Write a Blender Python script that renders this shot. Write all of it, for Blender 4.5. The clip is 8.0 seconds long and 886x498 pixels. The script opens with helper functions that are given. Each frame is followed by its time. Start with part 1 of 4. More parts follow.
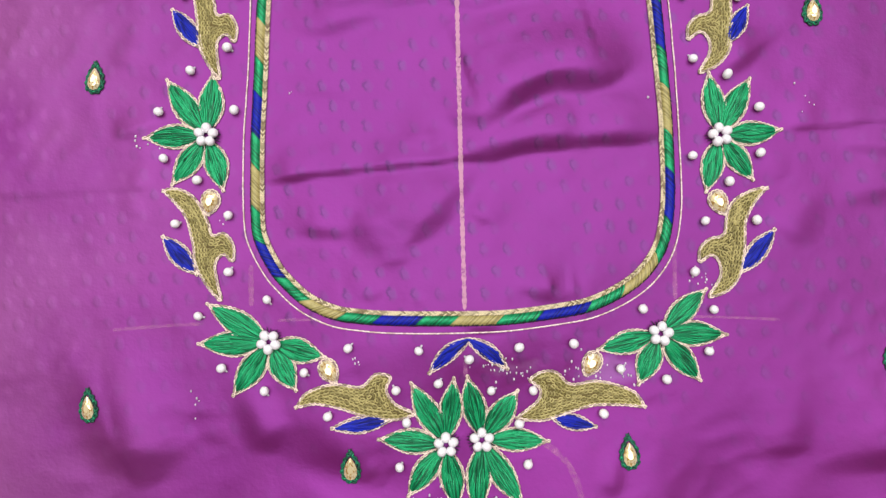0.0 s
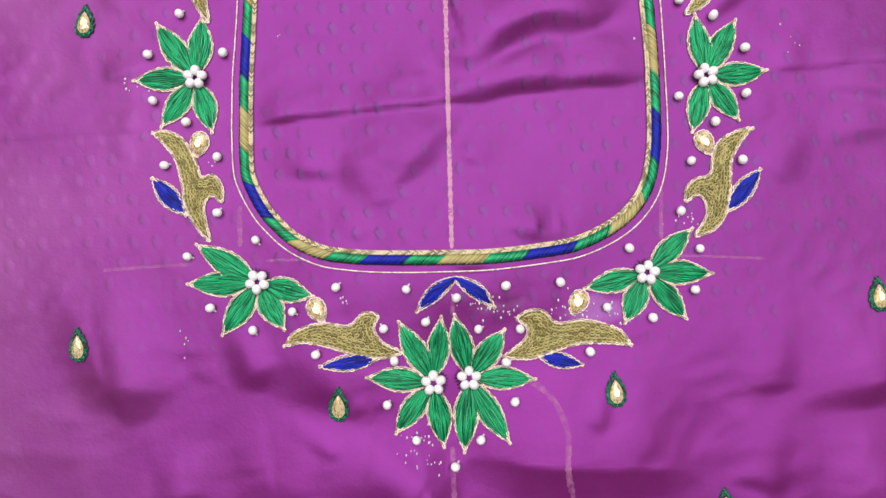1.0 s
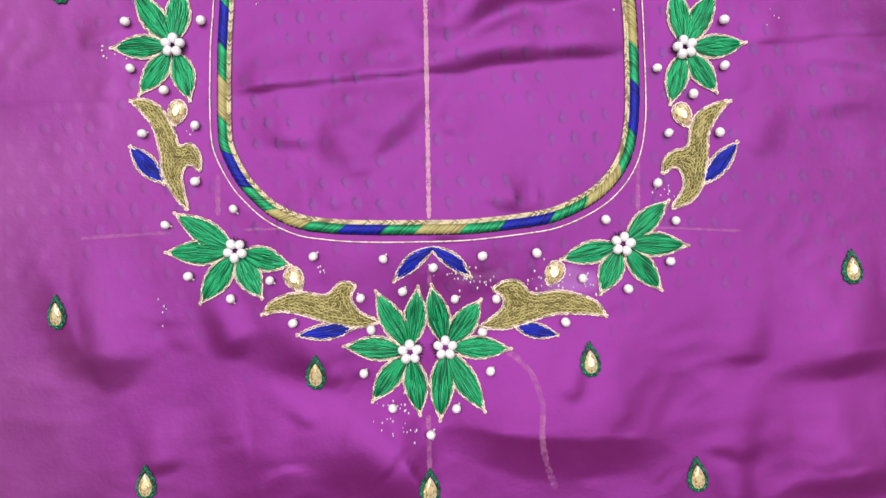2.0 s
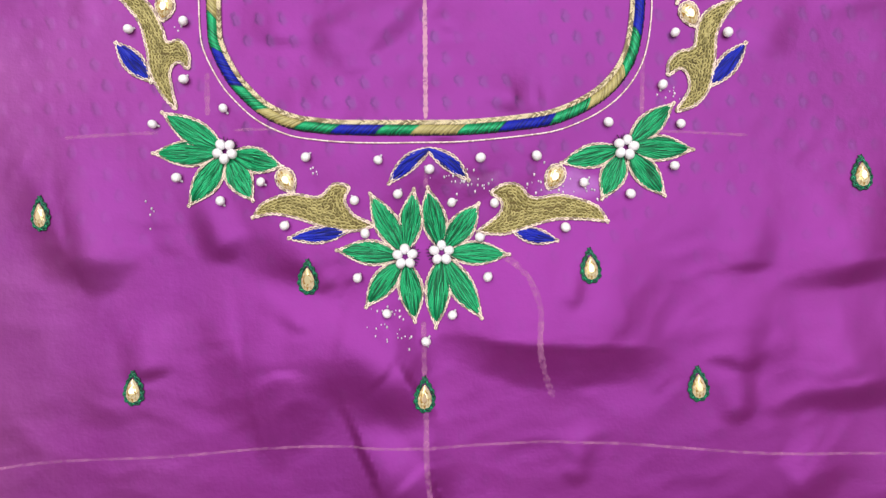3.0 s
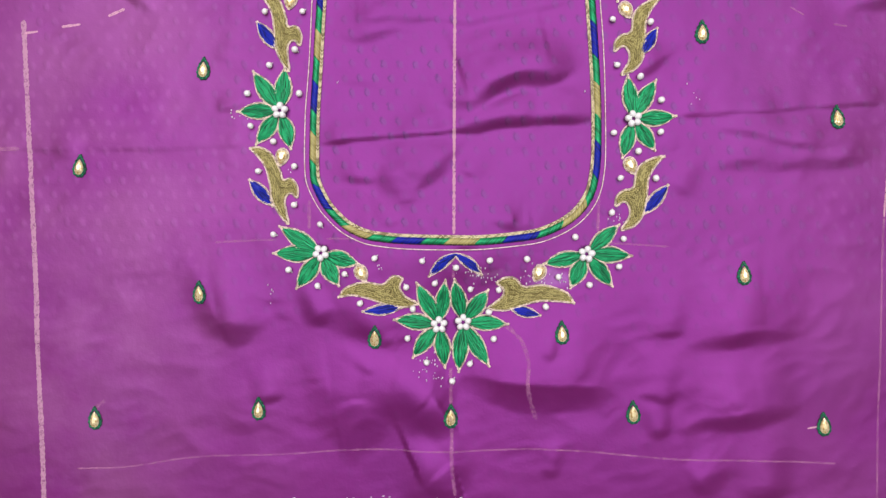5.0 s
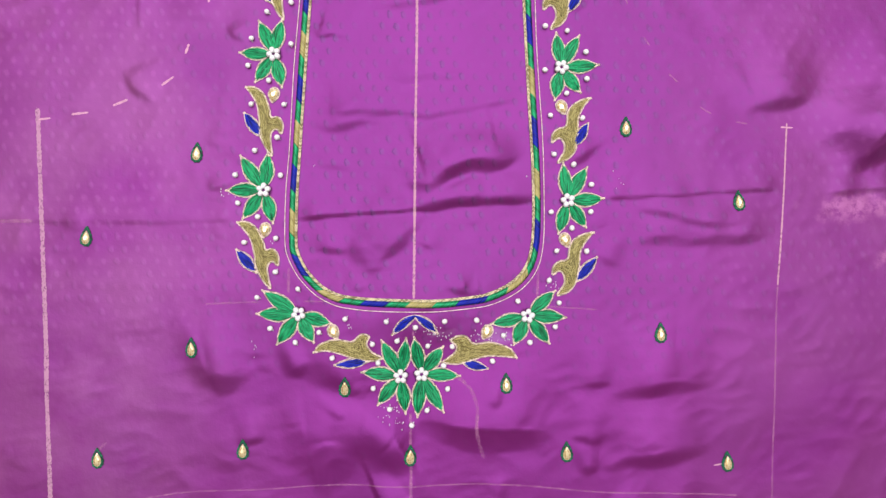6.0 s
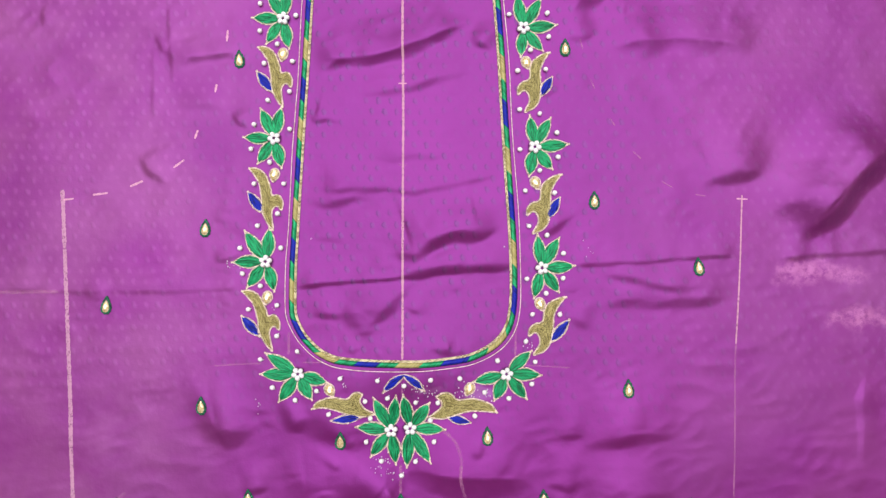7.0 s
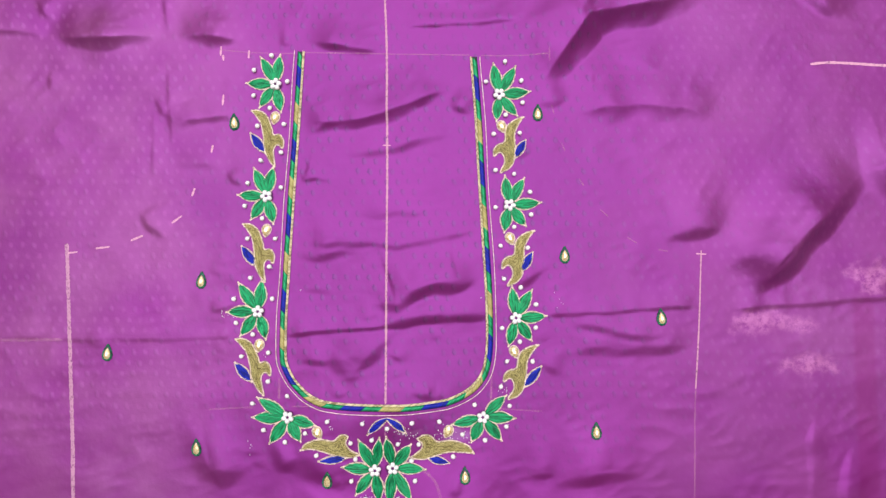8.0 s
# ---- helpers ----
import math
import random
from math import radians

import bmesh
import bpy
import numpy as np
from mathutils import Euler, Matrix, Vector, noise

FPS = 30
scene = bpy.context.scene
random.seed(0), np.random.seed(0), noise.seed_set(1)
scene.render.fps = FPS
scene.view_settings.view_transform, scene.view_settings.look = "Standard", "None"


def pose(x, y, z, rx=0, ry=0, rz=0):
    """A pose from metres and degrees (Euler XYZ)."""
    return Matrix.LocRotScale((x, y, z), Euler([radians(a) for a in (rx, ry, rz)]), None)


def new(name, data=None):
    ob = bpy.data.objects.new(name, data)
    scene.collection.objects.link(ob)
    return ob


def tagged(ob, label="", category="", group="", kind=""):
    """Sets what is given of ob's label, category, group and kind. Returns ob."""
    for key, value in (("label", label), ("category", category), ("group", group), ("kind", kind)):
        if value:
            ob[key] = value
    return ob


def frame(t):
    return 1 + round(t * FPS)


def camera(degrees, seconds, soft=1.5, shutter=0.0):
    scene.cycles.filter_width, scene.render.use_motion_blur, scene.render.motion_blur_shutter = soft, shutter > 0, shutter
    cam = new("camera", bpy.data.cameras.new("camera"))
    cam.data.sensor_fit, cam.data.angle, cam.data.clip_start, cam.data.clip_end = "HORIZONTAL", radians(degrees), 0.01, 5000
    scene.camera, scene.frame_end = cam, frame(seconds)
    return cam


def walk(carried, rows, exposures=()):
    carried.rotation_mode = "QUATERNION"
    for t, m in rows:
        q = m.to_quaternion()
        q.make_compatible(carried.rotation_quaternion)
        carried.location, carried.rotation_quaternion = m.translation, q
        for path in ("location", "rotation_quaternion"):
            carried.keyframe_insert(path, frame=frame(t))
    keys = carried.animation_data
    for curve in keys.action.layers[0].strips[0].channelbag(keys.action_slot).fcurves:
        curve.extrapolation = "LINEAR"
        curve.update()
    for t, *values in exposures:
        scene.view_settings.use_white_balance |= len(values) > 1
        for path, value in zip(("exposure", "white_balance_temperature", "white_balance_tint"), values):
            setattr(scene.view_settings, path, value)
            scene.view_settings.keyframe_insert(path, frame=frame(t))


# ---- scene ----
cam = camera(62.0, 8.0, soft=1.35)
PATH = [
    (0, -0.00241, 0.01487, 0.26743, 3.659, 1.025, -1.272),
    (0.5, 0.00021, 0.00206, 0.26654, 3.456, 1.374, -1.327),
    (0.8, 0.00212, -0.00207, 0.26662, 3.721, 1.954, -1.776),
    (1, 0.00236, -0.00720, 0.26749, 3.679, 1.174, -1.353),
    (1.2, 0.00281, -0.00723, 0.26734, 3.400, 1.011, -1.243),
    (2.3, 0.00998, -0.01760, 0.26863, 2.054, 0.496, -0.857),
    (2.5, 0.00925, -0.02433, 0.26870, 2.154, 0.006, -0.825),
    (3, 0.00887, -0.03771, 0.25949, 0.510, 0.616, -0.501),
    (3.2, 0.00719, -0.03821, 0.26046, 0.498, 0.534, -0.097),
    (3.5, 0.00882, -0.03888, 0.25952, 0.390, 0.261, -0.130),
    (4, 0.00434, -0.03574, 0.27522, -0.712, 1.055, -0.446),
    (4.2, 0.00353, -0.03033, 0.29714, -0.412, 0.445, -0.975),
    (4.5, 0.00877, -0.02084, 0.33624, -0.801, 0.551, -1.472),
    (4.7, 0.00633, -0.01388, 0.36050, 0.297, 2.167, -0.546),
    (5.8, 0.01533, 0.02405, 0.44699, 1.072, 0.019, 0.729),
    (6, 0.01726, 0.02886, 0.45556, 1.478, -0.123, 0.508),
    (6.2, 0.01935, 0.03716, 0.46656, 1.776, 0.013, 0.466),
    (6.5, 0.02226, 0.04502, 0.47879, 1.478, 1.244, -0.101),
    (7, 0.03495, 0.06252, 0.50177, 2.509, 0.807, -0.065),
    (7.2, 0.03759, 0.07165, 0.50899, 2.654, 0.391, 0.016),
    (7.5, 0.03900, 0.08033, 0.52109, 2.783, 0.859, -0.142),
    (7.8, 0.04086, 0.08728, 0.53418, 3.488, -0.054, 0.169),
    (8, 0.04194, 0.09055, 0.53991, 3.324, 0.006, 0.007),
]
walk(cam, [(t, pose(*p)) for t, *p in PATH], exposures=[(0.0, -0.18), (3.0, -0.08), (3.5, -0.09), (4.0, -0.16), (4.5, -0.31), (5.8, -0.15), (6.5, -0.08), (8.0, -0.06)])

# ---- light: a large added overhead lamp, source unseen, a little towards the far side ----
world = bpy.data.worlds.new("daylight")
scene.world = world
world.use_nodes = True
wn = world.node_tree.nodes
wl = world.node_tree.links
sky = wn.new("ShaderNodeTexSky")
sky.sky_type = "NISHITA"
sky.sun_disc = False
sky.sun_elevation = radians(40)
sky.sun_rotation = radians(150)
wl.new(sky.outputs[0], wn["Background"].inputs["Color"])
wn["Background"].inputs["Strength"].default_value = 0.10
LAMP_OPENING = (-1.80, 1.75, -0.62, 2.80)  # x from, x to, y from, y to: the added lamp's opening in the unseen ceiling
CEILING = 2.6
lamp = new("skylight_glow", bpy.data.lights.new("skylight_glow", "AREA"))
lamp.data.shape = "RECTANGLE"
lamp.data.size, lamp.data.size_y = LAMP_OPENING[1] - LAMP_OPENING[0], LAMP_OPENING[3] - LAMP_OPENING[2]
lamp.data.energy = 165
lamp.data.color = (1.0, 0.975, 0.96)
lamp.matrix_world = pose((LAMP_OPENING[0] + LAMP_OPENING[1]) / 2, (LAMP_OPENING[2] + LAMP_OPENING[3]) / 2, CEILING + 0.05)


# ---- materials ----
def material(name):
    m = bpy.data.materials.new(name)
    m.use_nodes = True
    nt = m.node_tree
    return m, nt, nt.nodes["Principled BSDF"]


def node(nt, kind, **sets):
    n = nt.nodes.new(kind)
    for key, value in sets.items():
        n.inputs[key.replace("_", " ")].default_value = value
    return n


def calc(nt, op, a, b=None, c=None):
    n = nt.nodes.new("ShaderNodeMath")
    n.operation = op
    for i, v in enumerate((a, b, c)):
        if v is None:
            continue
        if isinstance(v, (int, float)):
            n.inputs[i].default_value = v
        else:
            nt.links.new(v, n.inputs[i])
    return n.outputs[0]


def blend(nt, fac, a, b):
    n = nt.nodes.new("ShaderNodeMix")
    n.data_type = "RGBA"
    for i, v in ((0, fac), (6, a), (7, b)):
        if isinstance(v, (int, float)):
            n.inputs[i].default_value = v
        elif isinstance(v, tuple):
            n.inputs[i].default_value = (*v, 1)
        else:
            nt.links.new(v, n.inputs[i])
    return n.outputs[2]


def smooth(nt, v, lo, hi):
    n = nt.nodes.new("ShaderNodeMapRange")
    n.interpolation_type = "SMOOTHSTEP"
    nt.links.new(v, n.inputs[0])
    n.inputs[1].default_value, n.inputs[2].default_value = lo, hi
    return n.outputs[0]


def silk():
    m, nt, b = material("purple_silk")
    co = nt.nodes.new("ShaderNodeTexCoord").outputs["Object"]
    xyz = nt.nodes.new("ShaderNodeSeparateXYZ")
    nt.links.new(co, xyz.inputs[0])
    x, y = xyz.outputs[0], xyz.outputs[1]

    def cloud(scale, detail=4.0, rough=0.55):
        n = node(nt, "ShaderNodeTexNoise", Scale=scale, Detail=detail, Roughness=rough)
        nt.links.new(co, n.inputs["Vector"])
        return n.outputs["Fac"]

    broad, mottled, fine = cloud(9.0), cloud(70.0), cloud(900.0, 2.0)
    base = blend(nt, smooth(nt, broad, 0.3, 0.7), (0.176, 0.0160, 0.190), (0.204, 0.0195, 0.215))
    base = blend(nt, calc(nt, "MULTIPLY", smooth(nt, mottled, 0.45, 0.75), 0.35), base, (0.215, 0.026, 0.225))

    # Woven buds in a half-drop repeat: 8.3 mm across, 15.6 mm along the cloth.
    drift = calc(nt, "MULTIPLY", calc(nt, "SUBTRACT", cloud(30.0, 2.0), 0.5), 0.0042)
    frayed = calc(nt, "MULTIPLY", calc(nt, "SUBTRACT", cloud(520.0, 2.0), 0.5), 1.1)
    xs, ys = calc(nt, "ADD", x, drift), calc(nt, "SUBTRACT", y, drift)

    def buds(ox, oy):
        u = calc(nt, "SUBTRACT", calc(nt, "FRACT", calc(nt, "MULTIPLY_ADD", xs, 1 / 0.00835, ox)), 0.5)
        v = calc(nt, "SUBTRACT", calc(nt, "FRACT", calc(nt, "MULTIPLY_ADD", ys, 1 / 0.0156, oy)), 0.5)
        w = calc(nt, "ABSOLUTE", calc(nt, "ADD", u, calc(nt, "MULTIPLY", v, 0.35)))
        wide, tall = calc(nt, "MULTIPLY", w, 4.0), calc(nt, "MULTIPLY", v, 5.4)
        d = calc(nt, "SQRT", calc(nt, "ADD", calc(nt, "MULTIPLY", wide, wide), calc(nt, "MULTIPLY", tall, tall)))
        d = calc(nt, "ADD", d, frayed)
        whole = calc(nt, "SUBTRACT", 1.0, smooth(nt, d, 0.25, 1.15))
        rim = calc(nt, "MULTIPLY", calc(nt, "MULTIPLY", whole, smooth(nt, d, 0.30, 0.75)), smooth(nt, calc(nt, "MULTIPLY", u, -1.0), -0.04, 0.12))
        return whole, rim

    (bud_a, rim_a), (bud_b, rim_b) = buds(0.0, 0.0), buds(0.5, 0.5)
    upper = calc(nt, "MULTIPLY_ADD", smooth(nt, y, -0.055, 0.02), 0.88, 0.12)  # the hem end is woven nearly plain
    bud = calc(nt, "MULTIPLY", calc(nt, "MAXIMUM", bud_a, bud_b), upper)
    rim = calc(nt, "MULTIPLY", calc(nt, "MAXIMUM", rim_a, rim_b), upper)
    # Angle-dependent sheen put into the colour: buds turn paler towards the sides.
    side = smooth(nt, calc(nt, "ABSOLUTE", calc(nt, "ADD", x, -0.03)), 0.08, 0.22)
    bud_sheen = calc(nt, "MULTIPLY", bud, smooth(nt, calc(nt, "ADD", cloud(26.0), calc(nt, "MULTIPLY", side, 0.12)), 0.46, 0.68))
    base = blend(nt, calc(nt, "MULTIPLY", bud_sheen, calc(nt, "MULTIPLY_ADD", calc(nt, "MULTIPLY", side, calc(nt, "MULTIPLY_ADD", smooth(nt, x, 0.0, 0.2), -0.55, 1.0)), 0.36, 0.05)), base, (0.32, 0.065, 0.33))

    # Upper cloth slightly paler: pale weave plus reflected light mixed into the colour.
    base = blend(nt, calc(nt, "MULTIPLY", upper, 0.06), base, (0.24, 0.09, 0.25))

    # Greyer floats in each bud; the shade on one edge is painted darker, fading sideways.
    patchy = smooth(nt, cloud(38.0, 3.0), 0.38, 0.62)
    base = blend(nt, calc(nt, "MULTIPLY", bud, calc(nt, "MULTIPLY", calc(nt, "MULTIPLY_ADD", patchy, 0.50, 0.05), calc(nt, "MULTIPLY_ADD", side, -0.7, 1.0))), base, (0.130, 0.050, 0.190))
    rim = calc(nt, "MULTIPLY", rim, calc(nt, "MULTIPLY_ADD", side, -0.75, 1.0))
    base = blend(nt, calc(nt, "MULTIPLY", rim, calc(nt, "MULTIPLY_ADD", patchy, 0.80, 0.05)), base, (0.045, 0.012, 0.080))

    # Rubbed, chalky stains near one edge, and a deeper stripe of selvedge.
    def patch(px, py, rx, ry, lo, hi):
        dx = calc(nt, "DIVIDE", calc(nt, "SUBTRACT", x, px), rx)
        dy = calc(nt, "DIVIDE", calc(nt, "SUBTRACT", y, py), ry)
        d = calc(nt, "SQRT", calc(nt, "ADD", calc(nt, "MULTIPLY", dx, dx), calc(nt, "MULTIPLY", dy, dy)))
        d = calc(nt, "ADD", d, calc(nt, "MULTIPLY", calc(nt, "SUBTRACT", mottled, 0.5), 2.6))
        return calc(nt, "SUBTRACT", 1.0, smooth(nt, d, lo, hi))

    pale = patch(0.276, 0.068, 0.032, 0.009, 0.2, 1.3)
    pale = calc(nt, "MAXIMUM", pale, patch(0.309, 0.038, 0.022, 0.008, 0.2, 1.2))
    pale = calc(nt, "MAXIMUM", pale, patch(0.356, 0.102, 0.018, 0.013, 0.3, 1.0))
    haze = calc(nt, "MAXIMUM", patch(0.325, 0.065, 0.050, 0.040, 0.2, 1.4), patch(-0.19, -0.08, 0.03, 0.05, 0.2, 1.5))
    glue = calc(nt, "MAXIMUM", patch(0.052, -0.013, 0.016, 0.006, 0.2, 1.3), patch(0.017, -0.011, 0.014, 0.004, 0.1, 1.0))
    base = blend(nt, calc(nt, "MULTIPLY", haze, 0.25), base, (0.30, 0.10, 0.32))
    base = blend(nt, calc(nt, "MULTIPLY", glue, 0.45), base, (0.34, 0.16, 0.42))
    base = blend(nt, calc(nt, "MULTIPLY", calc(nt, "MULTIPLY", pale, smooth(nt, cloud(190.0, 5.0, 0.7), 0.30, 0.62)), 0.72), base, (0.46, 0.16, 0.40))
    band = calc(nt, "ABSOLUTE", calc(nt, "SUBTRACT", x, 0.3495))
    band = calc(nt, "MULTIPLY", calc(nt, "SUBTRACT", 1.0, smooth(nt, band, 0.005, 0.010)), smooth(nt, calc(nt, "SUBTRACT", 0.10, y), 0.0, 0.03))
    base = blend(nt, calc(nt, "MULTIPLY", band, 0.5), base, (0.18, 0.007, 0.145))
    dusty = calc(nt, "MULTIPLY", calc(nt, "MULTIPLY", side, smooth(nt, y, -0.34, -0.10)), smooth(nt, cloud(14.0), 0.25, 0.7))
    dusty = calc(nt, "MULTIPLY", dusty, calc(nt, "SUBTRACT", 1.0, calc(nt, "MULTIPLY", smooth(nt, x, 0.0, 0.2), 0.55)))
    base = blend(nt, calc(nt, "MULTIPLY", dusty, 0.55), base, (0.290, 0.092, 0.275))

    def tinted(colour):
        n = nt.nodes.new("ShaderNodeMix")
        n.data_type, n.blend_type = "RGBA", "MULTIPLY"
        n.inputs[0].default_value = 1.0
        nt.links.new(base, n.inputs[6])
        n.inputs[7].default_value = (*colour, 1)
        return n.outputs[2]

    # Shot silk: a redder weft that scatters, a bluer warp that gleams.
    gleam = nt.nodes.new("ShaderNodeBsdfPrincipled")
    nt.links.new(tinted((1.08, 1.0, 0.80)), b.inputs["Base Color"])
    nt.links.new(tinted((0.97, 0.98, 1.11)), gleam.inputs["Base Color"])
    gleam.inputs["Metallic"].default_value = 1.0
    both = nt.nodes.new("ShaderNodeMixShader")
    both.inputs[0].default_value = 0.46
    nt.links.new(b.outputs[0], both.inputs[1])
    nt.links.new(gleam.outputs[0], both.inputs[2])
    nt.links.new(both.outputs[0], nt.nodes["Material Output"].inputs["Surface"])

    # Fine warp and weft, the buds and small puckers as relief.
    warp = calc(nt, "SINE", calc(nt, "MULTIPLY", x, 2 * math.pi / 0.00042))
    weft = calc(nt, "SINE", calc(nt, "MULTIPLY", y, 2 * math.pi / 0.00050))
    weave = calc(nt, "MULTIPLY", calc(nt, "ADD", warp, weft), 0.008)
    relief = calc(nt, "ADD", weave, calc(nt, "MULTIPLY", fine, 0.22))
    relief = calc(nt, "ADD", relief, calc(nt, "MULTIPLY", calc(nt, "MULTIPLY", bud, patchy), 0.45))
    relief = calc(nt, "ADD", relief, calc(nt, "MULTIPLY", cloud(130.0, 4.0, 0.6), 1.25))
    bump = node(nt, "ShaderNodeBump", Strength=0.55, Distance=0.00025)
    nt.links.new(relief, bump.inputs["Height"])
    for half in (b, gleam):
        nt.links.new(bump.outputs[0], half.inputs["Normal"])
        nt.links.new(calc(nt, "MULTIPLY_ADD", mottled, 0.14, 0.37), half.inputs["Roughness"])
    b.inputs["Specular IOR Level"].default_value = 0.25
    b.inputs["Sheen Weight"].default_value = 0.04
    b.inputs["Sheen Tint"].default_value = (1.0, 0.55, 0.9, 1)
    return m


def thread(name, dark, light, rough=0.42, spec=0.5, metal=0.0, coarse=2500.0, deep=0.8):
    m, nt, b = material(name)
    rnd = nt.nodes.new("ShaderNodeNewGeometry").outputs["Random Per Island"]
    co = nt.nodes.new("ShaderNodeTexCoord").outputs["Object"]
    n = node(nt, "ShaderNodeTexNoise", Scale=coarse, Detail=3.0)
    nt.links.new(co, n.inputs["Vector"])
    base = blend(nt, smooth(nt, rnd, 0.0, 0.75), tuple(deep * c for c in dark), light)
    base = blend(nt, calc(nt, "MULTIPLY", smooth(nt, n.outputs["Fac"], 0.35, 0.7), 0.4), base, dark)
    nt.links.new(base, b.inputs["Base Color"])
    bump = node(nt, "ShaderNodeBump", Strength=0.5, Distance=0.0001)
    nt.links.new(n.outputs["Fac"], bump.inputs["Height"])
    nt.links.new(bump.outputs[0], b.inputs["Normal"])
    b.inputs["Roughness"].default_value = rough
    b.inputs["Specular IOR Level"].default_value = spec
    b.inputs["Metallic"].default_value = metal
    return m


def pearl():
    m, nt, b = material("pearl_white")
    co = nt.nodes.new("ShaderNodeTexCoord").outputs["Object"]
    n = node(nt, "ShaderNodeTexNoise", Scale=700.0, Detail=2.0)
    nt.links.new(co, n.inputs["Vector"])
    nt.links.new(blend(nt, n.outputs["Fac"], (0.85, 0.82, 0.87), (0.94, 0.91, 0.94)), b.inputs["Base Color"])
    b.inputs["Roughness"].default_value = 0.28
    b.inputs["Coat Weight"].default_value = 0.5
    b.inputs["Coat Roughness"].default_value = 0.12
    b.inputs["Subsurface Weight"].default_value = 0.7
    b.inputs["Subsurface Scale"].default_value = 0.0022
    b.inputs["Subsurface Radius"].default_value = (1.0, 0.92, 0.96)
    return m


def foil_stone():
    m, nt, b = material("gold_foiled_glass")
    co = nt.nodes.new("ShaderNodeTexCoord").outputs["Object"]
    n = node(nt, "ShaderNodeTexNoise", Scale=380.0, Detail=2.0)
    nt.links.new(co, n.inputs["Vector"])
    # Facet reflections are put into the colour: each facet brown to pale gold.
    rnd = nt.nodes.new("ShaderNodeNewGeometry").outputs["Random Per Island"]
    facet_gleam = blend(nt, smooth(nt, rnd, 0.05, 0.6), (0.55, 0.32, 0.07), (0.98, 0.88, 0.52))
    nt.links.new(blend(nt, smooth(nt, n.outputs["Fac"], 0.5, 0.8), facet_gleam, (1.0, 0.93, 0.70)), b.inputs["Base Color"])
    b.inputs["Metallic"].default_value = 0.40
    b.inputs["Roughness"].default_value = 0.14
    b.inputs["Coat Weight"].default_value = 1.0
    b.inputs["Coat Roughness"].default_value = 0.03
    return m


def chalk(name, colour, cover):
    m, nt, b = material(name)
    co = nt.nodes.new("ShaderNodeTexCoord").outputs["Object"]
    n = node(nt, "ShaderNodeTexNoise", Scale=420.0, Detail=5.0, Roughness=0.7)
    nt.links.new(co, n.inputs["Vector"])
    w = node(nt, "ShaderNodeTexNoise", Scale=60.0, Detail=2.0)
    nt.links.new(co, w.inputs["Vector"])
    thick = calc(nt, "ADD", n.outputs["Fac"], calc(nt, "MULTIPLY", w.outputs["Fac"], 0.5))
    nt.links.new(calc(nt, "MULTIPLY", smooth(nt, thick, *((0.52, 0.95) if cover < 0.5 else (0.36, 0.80))), cover), b.inputs["Alpha"])
    b.inputs["Base Color"].default_value = (*colour, 1)
    b.inputs["Roughness"].default_value = 0.95
    b.inputs["Specular IOR Level"].default_value = 0.1
    return m


def plain(name, dark, light, scale, rough):
    m, nt, b = material(name)
    co = nt.nodes.new("ShaderNodeTexCoord").outputs["Object"]
    n = node(nt, "ShaderNodeTexNoise", Scale=scale, Detail=6.0)
    nt.links.new(co, n.inputs["Vector"])
    nt.links.new(blend(nt, n.outputs["Fac"], dark, light), b.inputs["Base Color"])
    b.inputs["Roughness"].default_value = rough
    return m


SILK = silk()
GREEN = thread("green_silk_thread", (0.003, 0.120, 0.048), (0.008, 0.43, 0.165), 0.30, 0.45, 0.35, deep=0.60)
DARKGREEN = thread("dark_green_thread", (0.003, 0.045, 0.027), (0.014, 0.17, 0.095), 0.40, 0.35)
BLUE = thread("royal_blue_thread", (0.003, 0.007, 0.19), (0.007, 0.019, 0.47), 0.42, 0.25, deep=0.5)
OLIVE = thread("antique_gold_thread", (0.26, 0.22, 0.066), (0.53, 0.46, 0.18), 0.38, 0.5)
ZARI = thread("pale_gold_zari", (0.50, 0.36, 0.27), (0.94, 0.79, 0.67), 0.34, 0.6, 0.10, deep=0.5)
UMBER = thread("brown_under_thread", (0.10, 0.075, 0.020), (0.17, 0.125, 0.035), 0.6, 0.3)
# Near-black: bead-centre stitches, and shade painted under and beside the neckline satin.
BLACK = thread("dark_thread_and_shade", (0.012, 0.010, 0.018), (0.03, 0.02, 0.04), 0.6, 0.3)
WHITE = thread("white_thread", (0.62, 0.58, 0.66), (0.85, 0.80, 0.86), 0.7, 0.3)
PEARL = pearl()
STONE = foil_stone()
CHALK = chalk("pink_white_chalk", (0.80, 0.42, 0.60), 0.80)
WORN = chalk("worn_pink_chalk", (0.74, 0.40, 0.58), 0.60)
LINE = chalk("thin_pink_chalk", (0.84, 0.46, 0.60), 0.60)
FAINT = chalk("rubbed_chalk", (0.68, 0.27, 0.54), 0.42)
CREAM = thread("cream_gold_zari", (0.42, 0.32, 0.15), (0.90, 0.80, 0.54), 0.36, 0.6, 0.10, deep=0.5)
PINK = thread("pinkish_white_cord", (0.74, 0.54, 0.48), (0.98, 0.84, 0.80), 0.4, 0.5)
WOOD = plain("brown_floor", (0.10, 0.055, 0.03), (0.22, 0.13, 0.07), 14.0, 0.6)
# Warm tone of the added, unseen walls and ceiling; it tints bounced light.
PLASTER = plain("unseen_room_plaster", (0.30, 0.22, 0.18), (0.36, 0.27, 0.22), 6.0, 0.9)

# ---- the cloth's relief ----
MM = 0.001
# Each fold: its height, the breadth of its lit and of its shaded slope, how crisp its crest is, and the crest's line, in millimetres.
FOLDS = []


def fold(high, lit, dark, crisp, *line):
    FOLDS.append((high, lit, dark, crisp, line))


